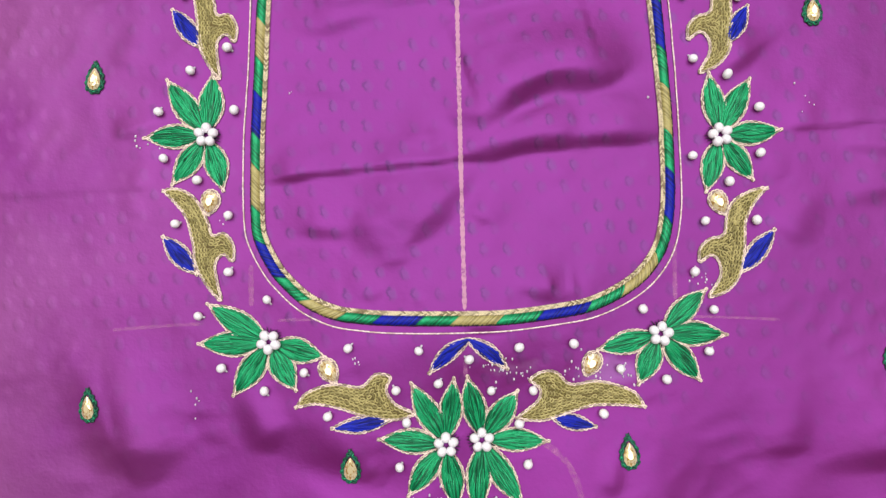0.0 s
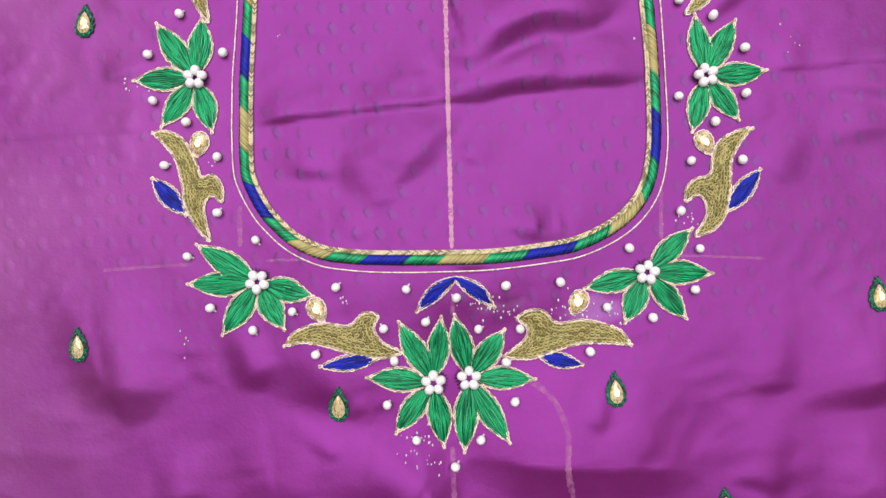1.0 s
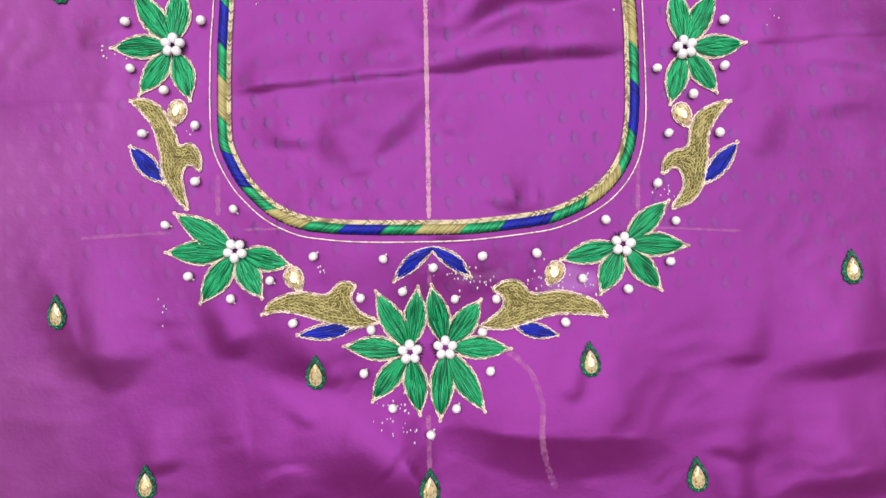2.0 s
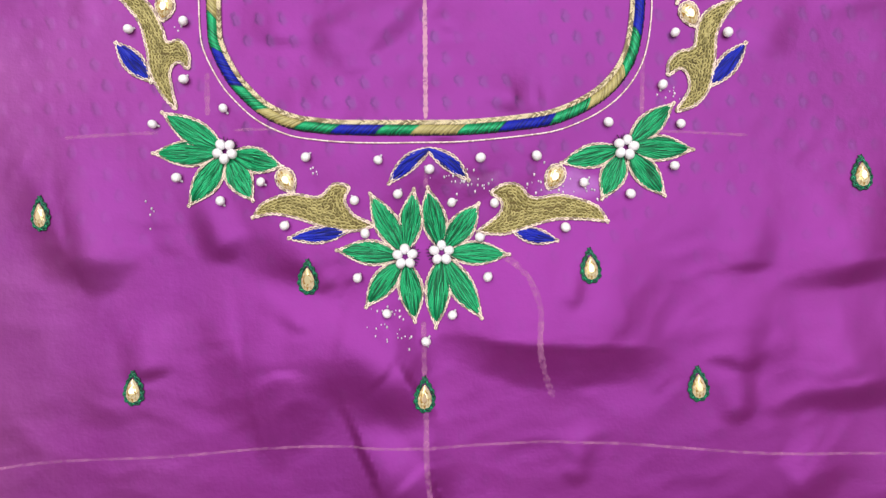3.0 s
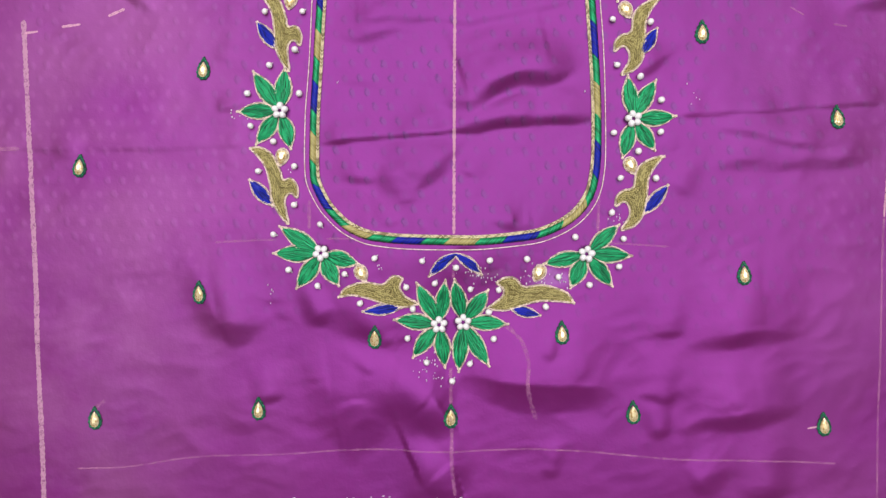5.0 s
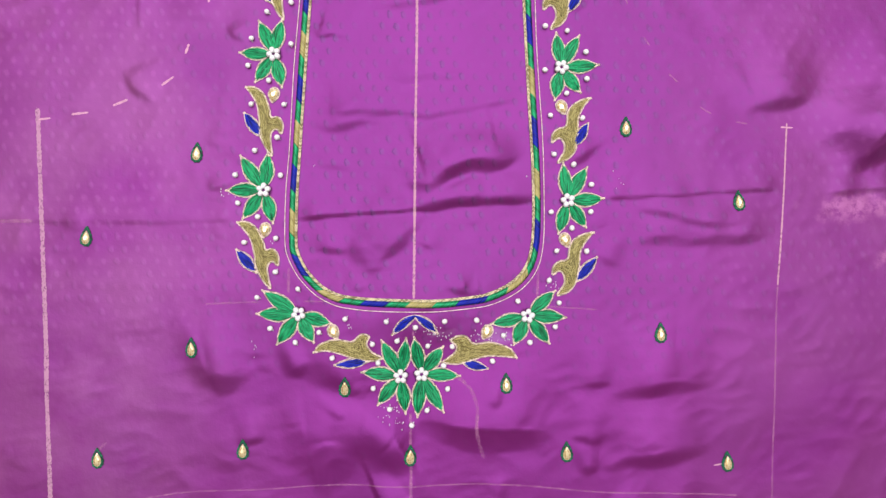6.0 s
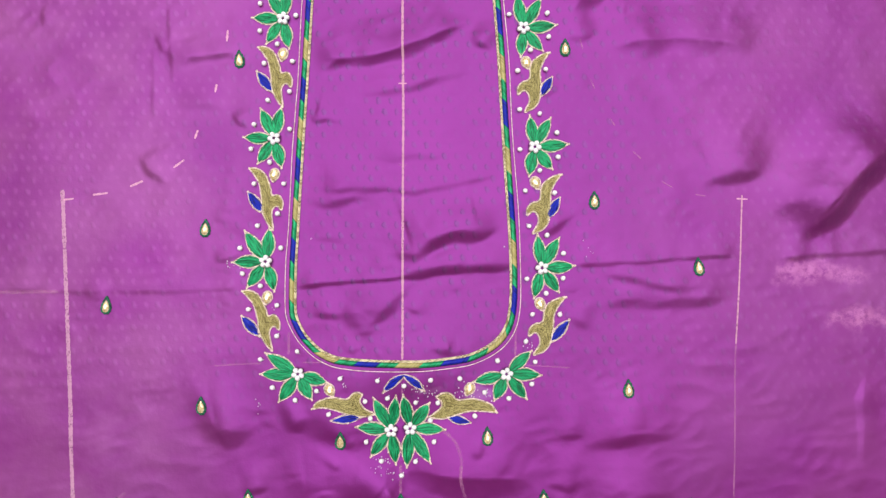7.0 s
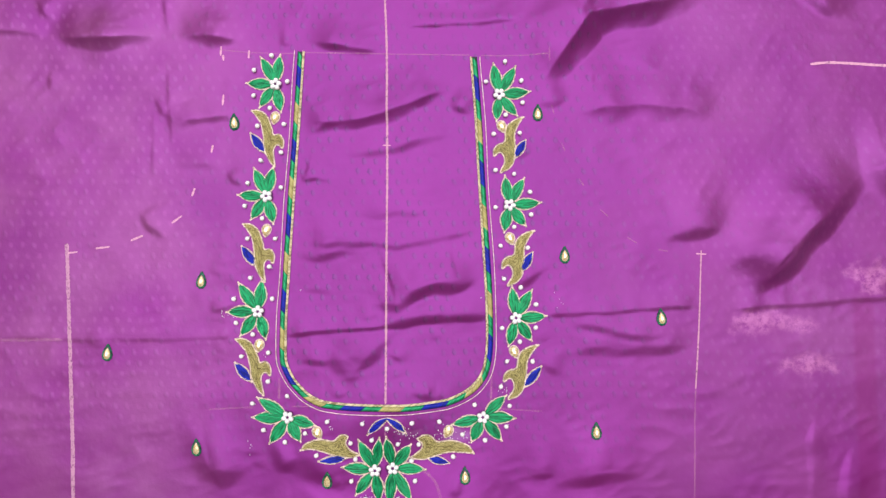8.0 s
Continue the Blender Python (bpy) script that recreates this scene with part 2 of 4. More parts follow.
# the far edge, the shoulders and the neck opening
fold(1.5, 12, 5, 1, (-314, 287), (-289, 286), (-263, 283), (-253, 280))
fold(2.8, 14, 9, 1, (-253, 281), (-225, 279), (-166, 281))
fold(1.2, 10, 22, 0, (-242, 274), (-204, 273), (-170, 275))
fold(2.4, 12, 8, 1, (-158, 283), (-133, 281), (-103, 275))
fold(1, 8, 3, 1, (-82, 275), (-69, 276))
fold(2.0, 12, 6, 1, (-63, 278), (-36, 274), (2, 270))
fold(1, 8, 2.5, 1, (11, 288), (49, 291), (104, 294))
fold(6, 26, 17, 1, (111, 237), (122, 255), (133, 272), (151, 296), (184, 303), (218, 309), (239, 320))
fold(3, 16, 12, 0, (298, 322), (323, 309), (344, 294))
fold(7.5, 20, 19, 0, (264, 86), (287, 114), (306, 135), (332, 160), (353, 178))
fold(6, 16, 34, 0, (351, 178), (369, 182), (399, 185))
fold(1.9, 16, 11, 0, (200, 126), (212, 134), (231, 140), (258, 135))
fold(2.0, 16, 13, 1, (132, 222), (158, 227), (187, 229), (220, 228), (245, 219))
fold(0.9, 12, 8, 0, (168, 266), (187, 263), (208, 256))
fold(1, 10, 14, 0, (139, 251), (154, 255), (164, 249))
fold(1.4, 10, 8, 0, (107, 228), (120, 233), (137, 237))
fold(1.2, 10, 5, 1, (-264, 313), (-256, 300), (-247, 290))
fold(0.7, 5, 3, 1, (-168, 317), (-164, 283))
fold(0.4, 5, 2.5, 1, (-163, 257), (-161, 223), (-159, 198))
fold(0.3, 4, 2.5, 1, (-174, 227), (-172, 172))
fold(0.9, 7, 5, 0, (-69, 278), (-65, 296), (-59, 317))
fold(1.6, 9, 6, 1, (-156, 206), (-148, 218), (-136, 220), (-119, 221), (-108, 216))
fold(1, 8, 4, 1, (-173, 238), (-166, 224), (-156, 218))
fold(0.8, 9, 8, 0, (-156, 184), (-135, 187), (-118, 183))
fold(1, 8, 5, 0, (-120, 181), (-111, 173), (-104, 167))
fold(1.3, 10, 8, 0, (-181, 152), (-172, 139), (-157, 130))
fold(0.5, 6, 4, 0, (-250, 257), (-250, 236))
fold(2.0, 14, 8, 1, (-61, 206), (-46, 214), (-23, 218), (-2, 223), (15, 229), (36, 238), (51, 244))
fold(1.6, 10, 7, 0, (44, 232), (57, 227), (65, 222))
fold(0.8, 10, 8, 0, (-35, 191), (7, 200), (32, 206), (51, 210))
fold(1.2, 8, 4, 0, (-68, 180), (-60, 174), (-52, 176), (-38, 172))
fold(0.7, 9, 6, 0, (-64, 128), (-34, 128), (7, 126), (36, 131), (69, 136))
fold(0.5, 8, 7, 0, (-26, 147), (7, 152), (40, 149))
fold(2.6, 15, 12, 0, (-16, 82), (-9, 83), (8, 84), (19, 92), (35, 97), (52, 99), (72, 106))
fold(1.1, 7, 2.4, 1, (-76, 58.5), (-44, 62), (-7, 65), (12, 66))
fold(1.5, 9, 7, 2, (-8, 67), (12, 71), (31, 74), (51, 75.5), (84, 76))
fold(0.9, 12, 10, 0, (-46, 54), (-36, 47), (-28, 33), (-24, 21))
fold(1.5, 14, 10, 0, (-26, 20), (-20, 37), (-9, 51), (3, 60), (16, 63))
fold(1, 10, 7, 0, (-67, 41), (-53, 42), (-36, 40))
fold(0.8, 8, 4, 0, (1, 47), (9, 43), (14, 38))
fold(1.1, 9, 8, 0, (-69, 121), (-52, 119), (-35, 121), (-14, 121))
fold(0.5, 7, 4, 0, (-65, 94), (-52, 92), (-36, 91))
fold(0.8, 8, 5, 0, (-25, 73), (-11, 74), (-2, 77))
fold(0.6, 5, 5, 0, (-41, 14), (-35, 18), (-26, 16))
fold(0.7, 5, 5, 0, (12, 15), (23, 18), (35, 15), (47, 16))
# below the neckline and out to the sides
fold(2.0, 20, 15, 0, (-138, -45), (-125, -38), (-112, -35), (-96, -31))
fold(1.2, 12, 9, 0, (-81, -38), (-72, -33), (-62, -27))
fold(0.9, 10, 9, 0, (-60, -41), (-48, -39), (-31, -41))
fold(0.8, 8, 5, 0, (-42, -51), (-33, -43), (-29, -41))
fold(0.7, 8, 6, 0, (-48, -65), (-42, -56))
fold(1.2, 10, 5, 0, (-110, -78), (-96, -76), (-88, -77))
fold(2.2, 20, 36, 0, (-80, -86), (-64, -82), (-49, -80), (-34, -82), (-21, -86))
fold(3.2, 18, 28, 0, (-30, -96), (-21, -85), (-11, -73), (-1, -70), (6, -69))
fold(3.1, 22, 17, 1, (-4, -66), (13, -66), (36, -69), (61, -70), (92, -72))
fold(1.5, 12, 6, 0, (97, -73), (107, -73), (119, -76))
fold(1, 9, 6, 0, (100, -95), (109, -92), (117, -93))
fold(2, 18, 12, 0, (116, -92), (132, -86), (149, -84), (163, -80), (186, -77))
fold(1, 12, 5, 0, (102, -41), (114, -40), (125, -42))
fold(1.5, 18, 10, 0, (118, -49), (132, -44), (149, -40), (163, -40), (190, -38))
fold(0.6, 8, 5, 0, (45, -51), (57, -53))
fold(2.4, 16, 26, 0, (-32, -127), (-15, -125), (0, -112), (15, -113))
fold(1.2, 12, 9, 0, (121, -110), (128, -115), (140, -127))
fold(1.2, 14, 9, 0, (145, -123), (163, -121), (182, -122))
fold(0.6, 8, 6, 0, (45, -113), (59, -116))
fold(0.6, 12, 9, 0, (-126, -93), (-106, -89), (-94, -91))
fold(0.35, 7, 2.4, 1, (-314, 57), (-281, 57), (-219, 56), (-157, 56), (-111, 58))
fold(0.6, 5, 6, 0, (-219, 54), (-198, 54))
fold(0.8, 8, 3, 1, (114, 73), (156, 76), (189, 78), (232, 81))
fold(0.8, 9, 4, 1, (251, 78), (317, 83), (379, 88))
fold(0.8, 9, 7, 0, (131, 70), (152, 67), (180, 60), (209, 62))
fold(0.9, 12, 10, 0, (133, 49), (172, 52), (201, 53), (227, 50))
fold(0.9, 7, 4, 0, (-130, 77), (-117, 81), (-108, 85))
fold(1.2, 9, 7, 0, (89, 92), (106, 102), (121, 111))
fold(0.8, 8, 5, 0, (92, 164), (115, 159))
fold(1, 9, 7, 0, (110, 42), (130, 31))
fold(1, 8, 5, 0, (92, 189), (109, 197))
fold(2.9, 26, 40, 0, (-75, -12), (-40, -2), (0, 4), (40, 0), (75, -12))
fold(2.0, 16, 24, 0, (-85, -20), (-75, -22), (-45, -30), (-20, -38), (-5, -60))
fold(0.7, 6, 4, 0, (313, 2), (309, -17), (308, -62))
fold(0.9, 8, 6, 0, (338, -20), (334, -45), (330, -80))

small = random.Random(21)


def pucker(x, y, dx, dy, high, lit, dark):
    fold(high, lit, dark, 0, (x, y), (x + dx / 2, y + dy / 2 + small.uniform(-1, 1)), (x + dx, y + dy))


for _ in range(34):  # puckers drawn across the neck opening
    pucker(small.uniform(-68, 45), small.uniform(16, 262), small.uniform(10, 34), small.uniform(-5, 8), small.uniform(0.10, 0.32), small.uniform(4, 9), small.uniform(2.6, 4.5))
for _ in range(16):  # gathers along the lower stitching of the neckline
    pucker(small.uniform(-40, 44), small.uniform(12, 18), small.uniform(2, 7), small.uniform(-3, 3), small.uniform(0.18, 0.40), 3.0, 2.4)
for _ in range(26):  # gathers beside the stitching of the sides
    side = small.choice((-1, 1))
    x0 = side * small.uniform(108, 120)
    pucker(min(x0, x0 + side * 12), small.uniform(20, 250), 12, side * small.uniform(-2, 7), small.uniform(0.1, 0.3), small.uniform(4, 7), small.uniform(2.8, 4.5))
for _ in range(40):  # slack out to the edges
    pucker(small.choice((-1, 1)) * small.uniform(110, 330), small.uniform(-140, 300), small.uniform(8, 34), small.uniform(-16, 16), small.uniform(0.10, 0.32), small.uniform(5, 12), small.uniform(3, 6))
for _ in range(22):
    pucker(small.uniform(-130, 130), small.uniform(-140, -20), small.uniform(10, 36), small.uniform(-12, 12), small.uniform(0.10, 0.32), small.uniform(5, 12), small.uniform(3, 6))


def crumple(x, y):
    """Sharp-crested small crumples, longer across than along."""
    rng = np.random.default_rng(4)
    h = np.zeros_like(x)
    for wave, high, stretch in ((58.0, 0.42, 1.9), (27.0, 0.30, 1.7), (12.0, 0.14, 1.5)):
        f = np.zeros_like(x)
        for _ in range(7):
            a = rng.uniform(0, 2 * math.pi)
            k = 2 * math.pi / (wave * rng.uniform(0.7, 1.5))
            f += np.sin(k * (x * math.cos(a) / stretch + y * math.sin(a)) + rng.uniform(0, 6.3))
        where = 0.5 + 0.5 * np.sin(x / (wave * 1.3) + rng.uniform(0, 6)) * np.sin(y / (wave * 1.1) + rng.uniform(0, 6))
        h += high * where * (1.0 - np.sqrt((f / 2.6) ** 2 + 0.012))
    return h


LEVEL = 2.5  # mean rise of the folds, in millimetres


def raise_fold(h, gx, gy, high, lit, dark, crisp, line):
    """Adds one fold to the heights h over the grid lines gx, gy (millimetres)."""
    p = np.array(line, float)
    reach = 3.2 * max(lit, dark)
    i0, i1 = np.searchsorted(gx, (p[:, 0].min() - reach, p[:, 0].max() + reach))
    j0, j1 = np.searchsorted(gy, (p[:, 1].min() - reach, p[:, 1].max() + reach))
    if i0 >= i1 or j0 >= j1:
        return
    x, y = np.meshgrid(gx[i0:i1], gy[j0:j1])
    best = np.full(x.shape, 1e9)
    d, a, run = np.zeros_like(x), np.zeros_like(x), 0.0
    for q, r in zip(p[:-1], p[1:]):
        length = math.hypot(*(r - q))
        ux, uy = (r - q) / length
        along = np.clip((x - q[0]) * ux + (y - q[1]) * uy, 0, length)
        gap = np.hypot(x - q[0] - along * ux, y - q[1] - along * uy)
        near = gap < best
        best = np.where(near, gap, best)
        cross = (y - q[1]) * ux - (x - q[0]) * uy
        d = np.where(near, np.where(cross >= 0, gap, -gap), d)
        a = np.where(near, run + along, a)
        run += length
    wob = np.sin(x / 11.0 + y / 17.0 + p[0, 0]) + 0.6 * np.sin(x / 4.7 - y / 5.9 + p[0, 1])
    d = d + wob * min(1.0, dark / 9.0)
    lip = min(0.5 * run, 1.8 * dark + 0.6 * lit + 6.0)  # rises from nothing at both ends
    ends = np.clip(np.minimum(a, run - a) / lip, 0, 1)
    ends = ends * ends * (3 - 2 * ends) * np.exp(-((np.maximum(best - np.abs(d), 0) / 4.0) ** 2))
    ends = ends * (0.88 + 0.16 * np.sin(a / (0.7 * dark + 5.0) + p[0, 0]) + 0.10 * np.sin(a / (0.3 * dark + 2.0) + p[0, 1]))
    u = np.clip(-d / (dark * (0.55 + 0.5 * ends)), 0, 1)
    soft = 1 - u * u * (3 - 2 * u)
    low = (soft, 0.45 * (1 - u) + 0.55 * (1 - u) ** 2, 1 - u**1.7)[crisp]  # 0: soft, 1: sharp along the crest, 2: along the foot
    h[j0:j1, i0:i1] += (1.1 + min(1.2, run / 75.0) * min(1.0, dark / 8.0)) * high * ends * np.where(d > 0, np.exp(-((d / (1.5 * lit)) ** 2)), low)


def make_relief(gx, gy):
    """Heights of the cloth's top over the grid lines gx, gy (metres)."""
    gx, gy = gx / MM, gy / MM
    x, y = np.meshgrid(gx, gy)
    h = 1.1 + 0.30 * np.sin(x / 31 + 0.7 * np.sin(y / 43)) * np.sin(y / 37 + 0.9 * np.sin(x / 57))
    h += 0.10 * np.sin(x / 11.3 + y / 17.0 + 1.5 * np.sin(x / 29)) * np.sin(y / 12.7 - x / 41.0)
    h += 0.035 * np.sin(x / 4.9 - y / 6.3 + 2 * np.sin(y / 15)) * np.sin(y / 5.1 + x / 13)
    h += crumple(x, y)
    for f in FOLDS:
        raise_fold(h, gx, gy, *f)
    return (h - LEVEL) * MM


CLOTH = (-0.42, 0.50, -0.27, 0.42)  # x from, x to, y from, y to
STEP = 0.0014
GX = np.arange(CLOTH[0], CLOTH[1] + STEP, STEP)
GY = np.arange(CLOTH[2], CLOTH[3] + STEP, STEP)
GZ = make_relief(GX, GY)


def spread(z, r):
    """Mean of z over a square of 2 r + 1 points."""
    for axis in (0, 1):
        pad = [(r + 1, r) if k == axis else (0, 0) for k in (0, 1)]
        c = np.cumsum(np.pad(z, pad, mode="edge"), axis=axis)
        n = 2 * r + 1
        z = (c[n:] - c[:-n]) / n if axis == 0 else (c[:, n:] - c[:, :-n]) / n
    return z


GZ = GZ - 0.9 * spread(spread(GZ, 40), 40) - 0.0006  # on a flat floor the folds rise, the whole does not


FLOOR = float(GZ.min()) - 0.0004


def relief(x, y):
    """Height of the cloth at x, y, between the points of its grid."""
    u = np.clip((np.asarray(x, float) - CLOTH[0]) / STEP, 0, len(GX) - 1.001)
    v = np.clip((np.asarray(y, float) - CLOTH[2]) / STEP, 0, len(GY) - 1.001)
    i, j = u.astype(int), v.astype(int)
    u, v = u - i, v - j
    return (GZ[j, i] * (1 - u) + GZ[j, i + 1] * u) * (1 - v) + (GZ[j + 1, i] * (1 - u) + GZ[j + 1, i + 1] * u) * v


# ---- building helpers ----
class Heap:
    """Vertices and faces of one mesh; heights are above the cloth."""

    def __init__(self):
        self.v, self.f, self.count = [], [], 0

    def add(self, verts, faces):
        verts = np.asarray(verts, float)
        self.v.append(verts)
        self.f += [tuple(i + self.count for i in q) for q in faces]
        self.count += len(verts)

    def strand(self, pts, radii, flat=0.8):
        """A rounded thread laid along points (n, 3), with a radius at each."""
        p = np.asarray(pts, float)
        t = np.gradient(p, axis=0)
        side = np.stack([-t[:, 1], t[:, 0]], 1)
        side /= np.maximum(np.linalg.norm(side, axis=1, keepdims=True), 1e-9)
        r = np.asarray(radii, float)[:, None]
        rows = []
        for a, b in ((-1.0, -0.35), (-0.62, 0.62), (0.0, 1.0), (0.62, 0.62), (1.0, -0.35)):
            q = p.copy()
            q[:, :2] += side * r * a
            q[:, 2] += (r * b * flat)[:, 0]
            rows.append(q)
        n = len(p)
        faces = [(j * n + i + 1, j * n + i, (j + 1) * n + i, (j + 1) * n + i + 1) for j in range(4) for i in range(n - 1)]
        self.add(np.concatenate(rows), faces)


def drape(name, heap, mat, parent, origin, label="", smooth_faces=True):
    """Links a heap as one mesh, laid on the cloth, under parent."""
    v = np.concatenate(heap.v)
    v[:, 2] += relief(v[:, 0], v[:, 1])
    v -= np.asarray(origin)
    me = bpy.data.meshes.new(name)
    me.from_pydata(v.tolist(), [], heap.f)
    me.materials.append(mat)
    me.polygons.foreach_set("use_smooth", [smooth_faces] * len(me.polygons))
    ob = new(name, me)
    if parent is not None:
        ob.parent = parent
        if label:
            tagged(ob, label)
    else:
        ob.location = origin
    return ob


def thing(name, x, y, label, category, group="", kind=""):
    ob = new(name)
    ob.empty_display_size = 0.004
    ob.location = (x, y, float(relief(x, y)))
    return tagged(ob, label, category, group, kind), np.array(ob.location)


def spline(pts, step, closed=False):
    """Points at even steps along a Catmull-Rom curve through pts."""
    p = np.asarray(pts, float)
    ext = np.vstack([p[-1], p, p[0], p[1]]) if closed else np.vstack([2 * p[0] - p[1], p, 2 * p[-1] - p[-2]])
    out = []
    for i in range(len(ext) - 3):
        a, b, c, d = ext[i : i + 4]
        t = np.linspace(0, 1, 16, endpoint=False)[:, None]
        out.append(0.5 * (2 * b + (c - a) * t + (2 * a - 5 * b + 4 * c - d) * t**2 + (3 * b - a - 3 * c + d) * t**3))
    out.append(ext[-2][None])
    fine = np.vstack(out)
    s = np.r_[0, np.cumsum(np.linalg.norm(np.diff(fine, axis=0), axis=1))]
    n = max(2, int(round(s[-1] / step)) + 1)
    at = np.linspace(0, s[-1], n)
    return np.stack([np.interp(at, s, fine[:, k]) for k in range(2)], 1)


def normals(p):
    t = np.gradient(p, axis=0)
    t /= np.maximum(np.linalg.norm(t, axis=1, keepdims=True), 1e-9)
    return t, np.stack([-t[:, 1], t[:, 0]], 1)


def cord(heap, line, radius=0.42 * MM, link=1.5 * MM, z=0.45 * MM, rng=random, sway=1.0):
    """Chain-stitched cord: slanting links laid one over the next along a line."""
    p = spline(line, link)
    t, n = normals(p)
    for i in range(len(p)):
        s = 1 if i % 2 else -1
        o = p[i] + n[i] * s * radius * 0.30 * sway + n[i] * rng.uniform(-0.1, 0.1) * sway * MM
        w = t[i] * link * 0.78 + n[i] * s * radius * -0.75 * sway
        k = np.linspace(-1, 1, 5)[:, None]
        q = o + w * k
        zz = z + radius * 0.5 * (1 - k[:, 0] ** 2) + rng.uniform(-0.05, 0.1) * MM
        heap.strand(np.c_[q, zz], radius * np.array([0.35, 0.85, 1.0, 0.85, 0.35]))


def chain(heap, line, half=0.37 * MM, link=1.6 * MM, z=0.40 * MM, rng=random, r=0.28 * MM):
    """Chain stitch: open loops, each sprung from the last, along a line."""
    p = spline(line, link)
    t, n = normals(p)
    k = np.array([[-0.62, 0.10], [-0.22, 0.95], [0.25, 0.90], [0.60, 0.08]])
    for i in range(len(p)):
        off = n[i] * rng.uniform(-0.08, 0.08) * MM
        lift = z + rng.uniform(-0.03, 0.08) * MM
        for s in (-1, 1):
            q = p[i] + off + np.outer(k[:, 0] * link, t[i]) + np.outer(k[:, 1] * s * half, n[i])
            heap.strand(np.c_[q, lift + np.array([-0.12, 0.12, 0.14, 0.0]) * MM], r * np.array([0.75, 1.0, 1.05, 0.7]))


class Blade:
    """A petal or leaf on the cloth: from base, along angle, with length, half breadth, bend and a dome."""

    def __init__(self, x, y, angle, length, half, bend=0.0, lens=False, dome=1.0):
        self.b = np.array([x, y]) * MM
        a = radians(angle)
        self.u, self.w = np.array([math.cos(a), math.sin(a)]), np.array([-math.sin(a), math.cos(a)])
        self.length, self.half, self.bend, self.lens, self.dome = length * MM, half * MM, bend * MM, lens, dome * MM

    def breadth(self, s):
        s = np.clip(s, 0, 1)
        if self.lens:
            return self.half * np.sin(np.pi * s) ** 0.9
        return self.half * np.sin(np.pi * (0.055 + 0.945 * s) ** 0.92)

    def at(self, s, v, lift=0.0):
        s, v = np.atleast_1d(np.asarray(s, float)), np.atleast_1d(np.asarray(v, float))
        off = v * self.breadth(s) + self.bend * 4 * s * (1 - s)
        xy = self.b + np.outer(self.length * s, self.u) + np.outer(off, self.w)
        full = np.sqrt(np.clip(1 - np.abs(v) ** 2.4, 0, 1)) * np.clip(np.minimum(s + 0.35, 1.25 * (1 - s) + 0.1) * 2.2, 0, 1)
        return np.c_[xy, 0.15 * MM + self.dome * full + lift]

    def satin(self, heap, count, rng, width=0.27):
        n, k = 11, 7
        grid = np.vstack([self.at(np.full(k, s), np.linspace(-0.97, 0.97, k), -0.16 * MM) for s in np.linspace(0, 0.99, n)])
        heap.add(grid, [(i * k + j, i * k + k + j, i * k + k + j + 1, i * k + j + 1) for i in range(n - 1) for j in range(k - 1)])
        for i in range(count):
            v0 = -0.92 + 1.84 * (i + rng.uniform(0.1, 0.9)) / count
            s0 = rng.choice((rng.uniform(0.0, 0.10), rng.uniform(0.12, 0.66), rng.uniform(0.3, 0.66)))
            s1 = min(s0 + rng.uniform(0.28, 0.52), rng.uniform(0.90, 0.985))
            k5 = np.linspace(0, 1, 5)
            s = s0 + (s1 - s0) * k5
            v = np.clip(v0 * (1 + 0.62 * k5 * (s1 > 0.5)) + rng.uniform(-0.05, 0.05) * k5, -0.97, 0.97)
            q = self.at(s, v, rng.uniform(-0.14, 0.30) * MM)
            q[0, 2] -= 0.18 * MM
            q[-1, 2] -= 0.22 * MM
            heap.strand(q, width * MM * rng.uniform(0.7, 1.35) * np.array([0.7, 1, 1, 1, 0.55]))

    def fringe(self, heap, rng):
        """Short dark stitches where the thread dips into the cloth along the rim."""
        for side in (-1, 1):
            for s in np.arange(0.06, 0.95, 0.8 * MM / self.length):
                if rng.random() < 0.3:
                    continue
                q = self.at([s - 0.02, s + 0.02], [side * rng.uniform(0.76, 0.88), side * 1.0], 0.12 * MM)
                q[1, 2] = 0.2 * MM
                heap.strand(q, np.array([0.24, 0.20]) * MM)

    def rim(self, side, s0=0.0, s1=1.0, out=1.04):
        s = np.linspace(s0, s1, 12)
        return self.at(s, np.full(12, side * out))[:, :2]


def ball(heap, x, y, z, r, tilt=0.0, segs=14, rings=9, squash=0.93):
    """A drilled pearl: a slightly flattened ball with a dimple at each end of its hole."""
    ax = np.array([math.cos(tilt), math.sin(tilt), 0.0])
    ay = np.array([-math.sin(tilt), math.cos(tilt), 0.0])
    v = []
    for i in range(rings + 1):
        a = math.pi * i / rings
        rad, h = math.sin(a) * r, math.cos(a) * r * squash
        if i in (0, rings):
            h *= 0.78
            rad = 0.10 * r
        for j in range(segs):
            b = 2 * math.pi * j / segs
            v.append(np.array([x, y, z]) + ax * h + ay * rad * math.cos(b) + np.array([0, 0, 1.0]) * rad * math.sin(b))
    f = [(i * segs + j, i * segs + (j + 1) % segs, (i + 1) * segs + (j + 1) % segs, (i + 1) * segs + j) for i in range(rings) for j in range(segs)]
    f += [tuple(range(segs))[::-1], tuple(rings * segs + j for j in range(segs))]
    heap.add(v, f)


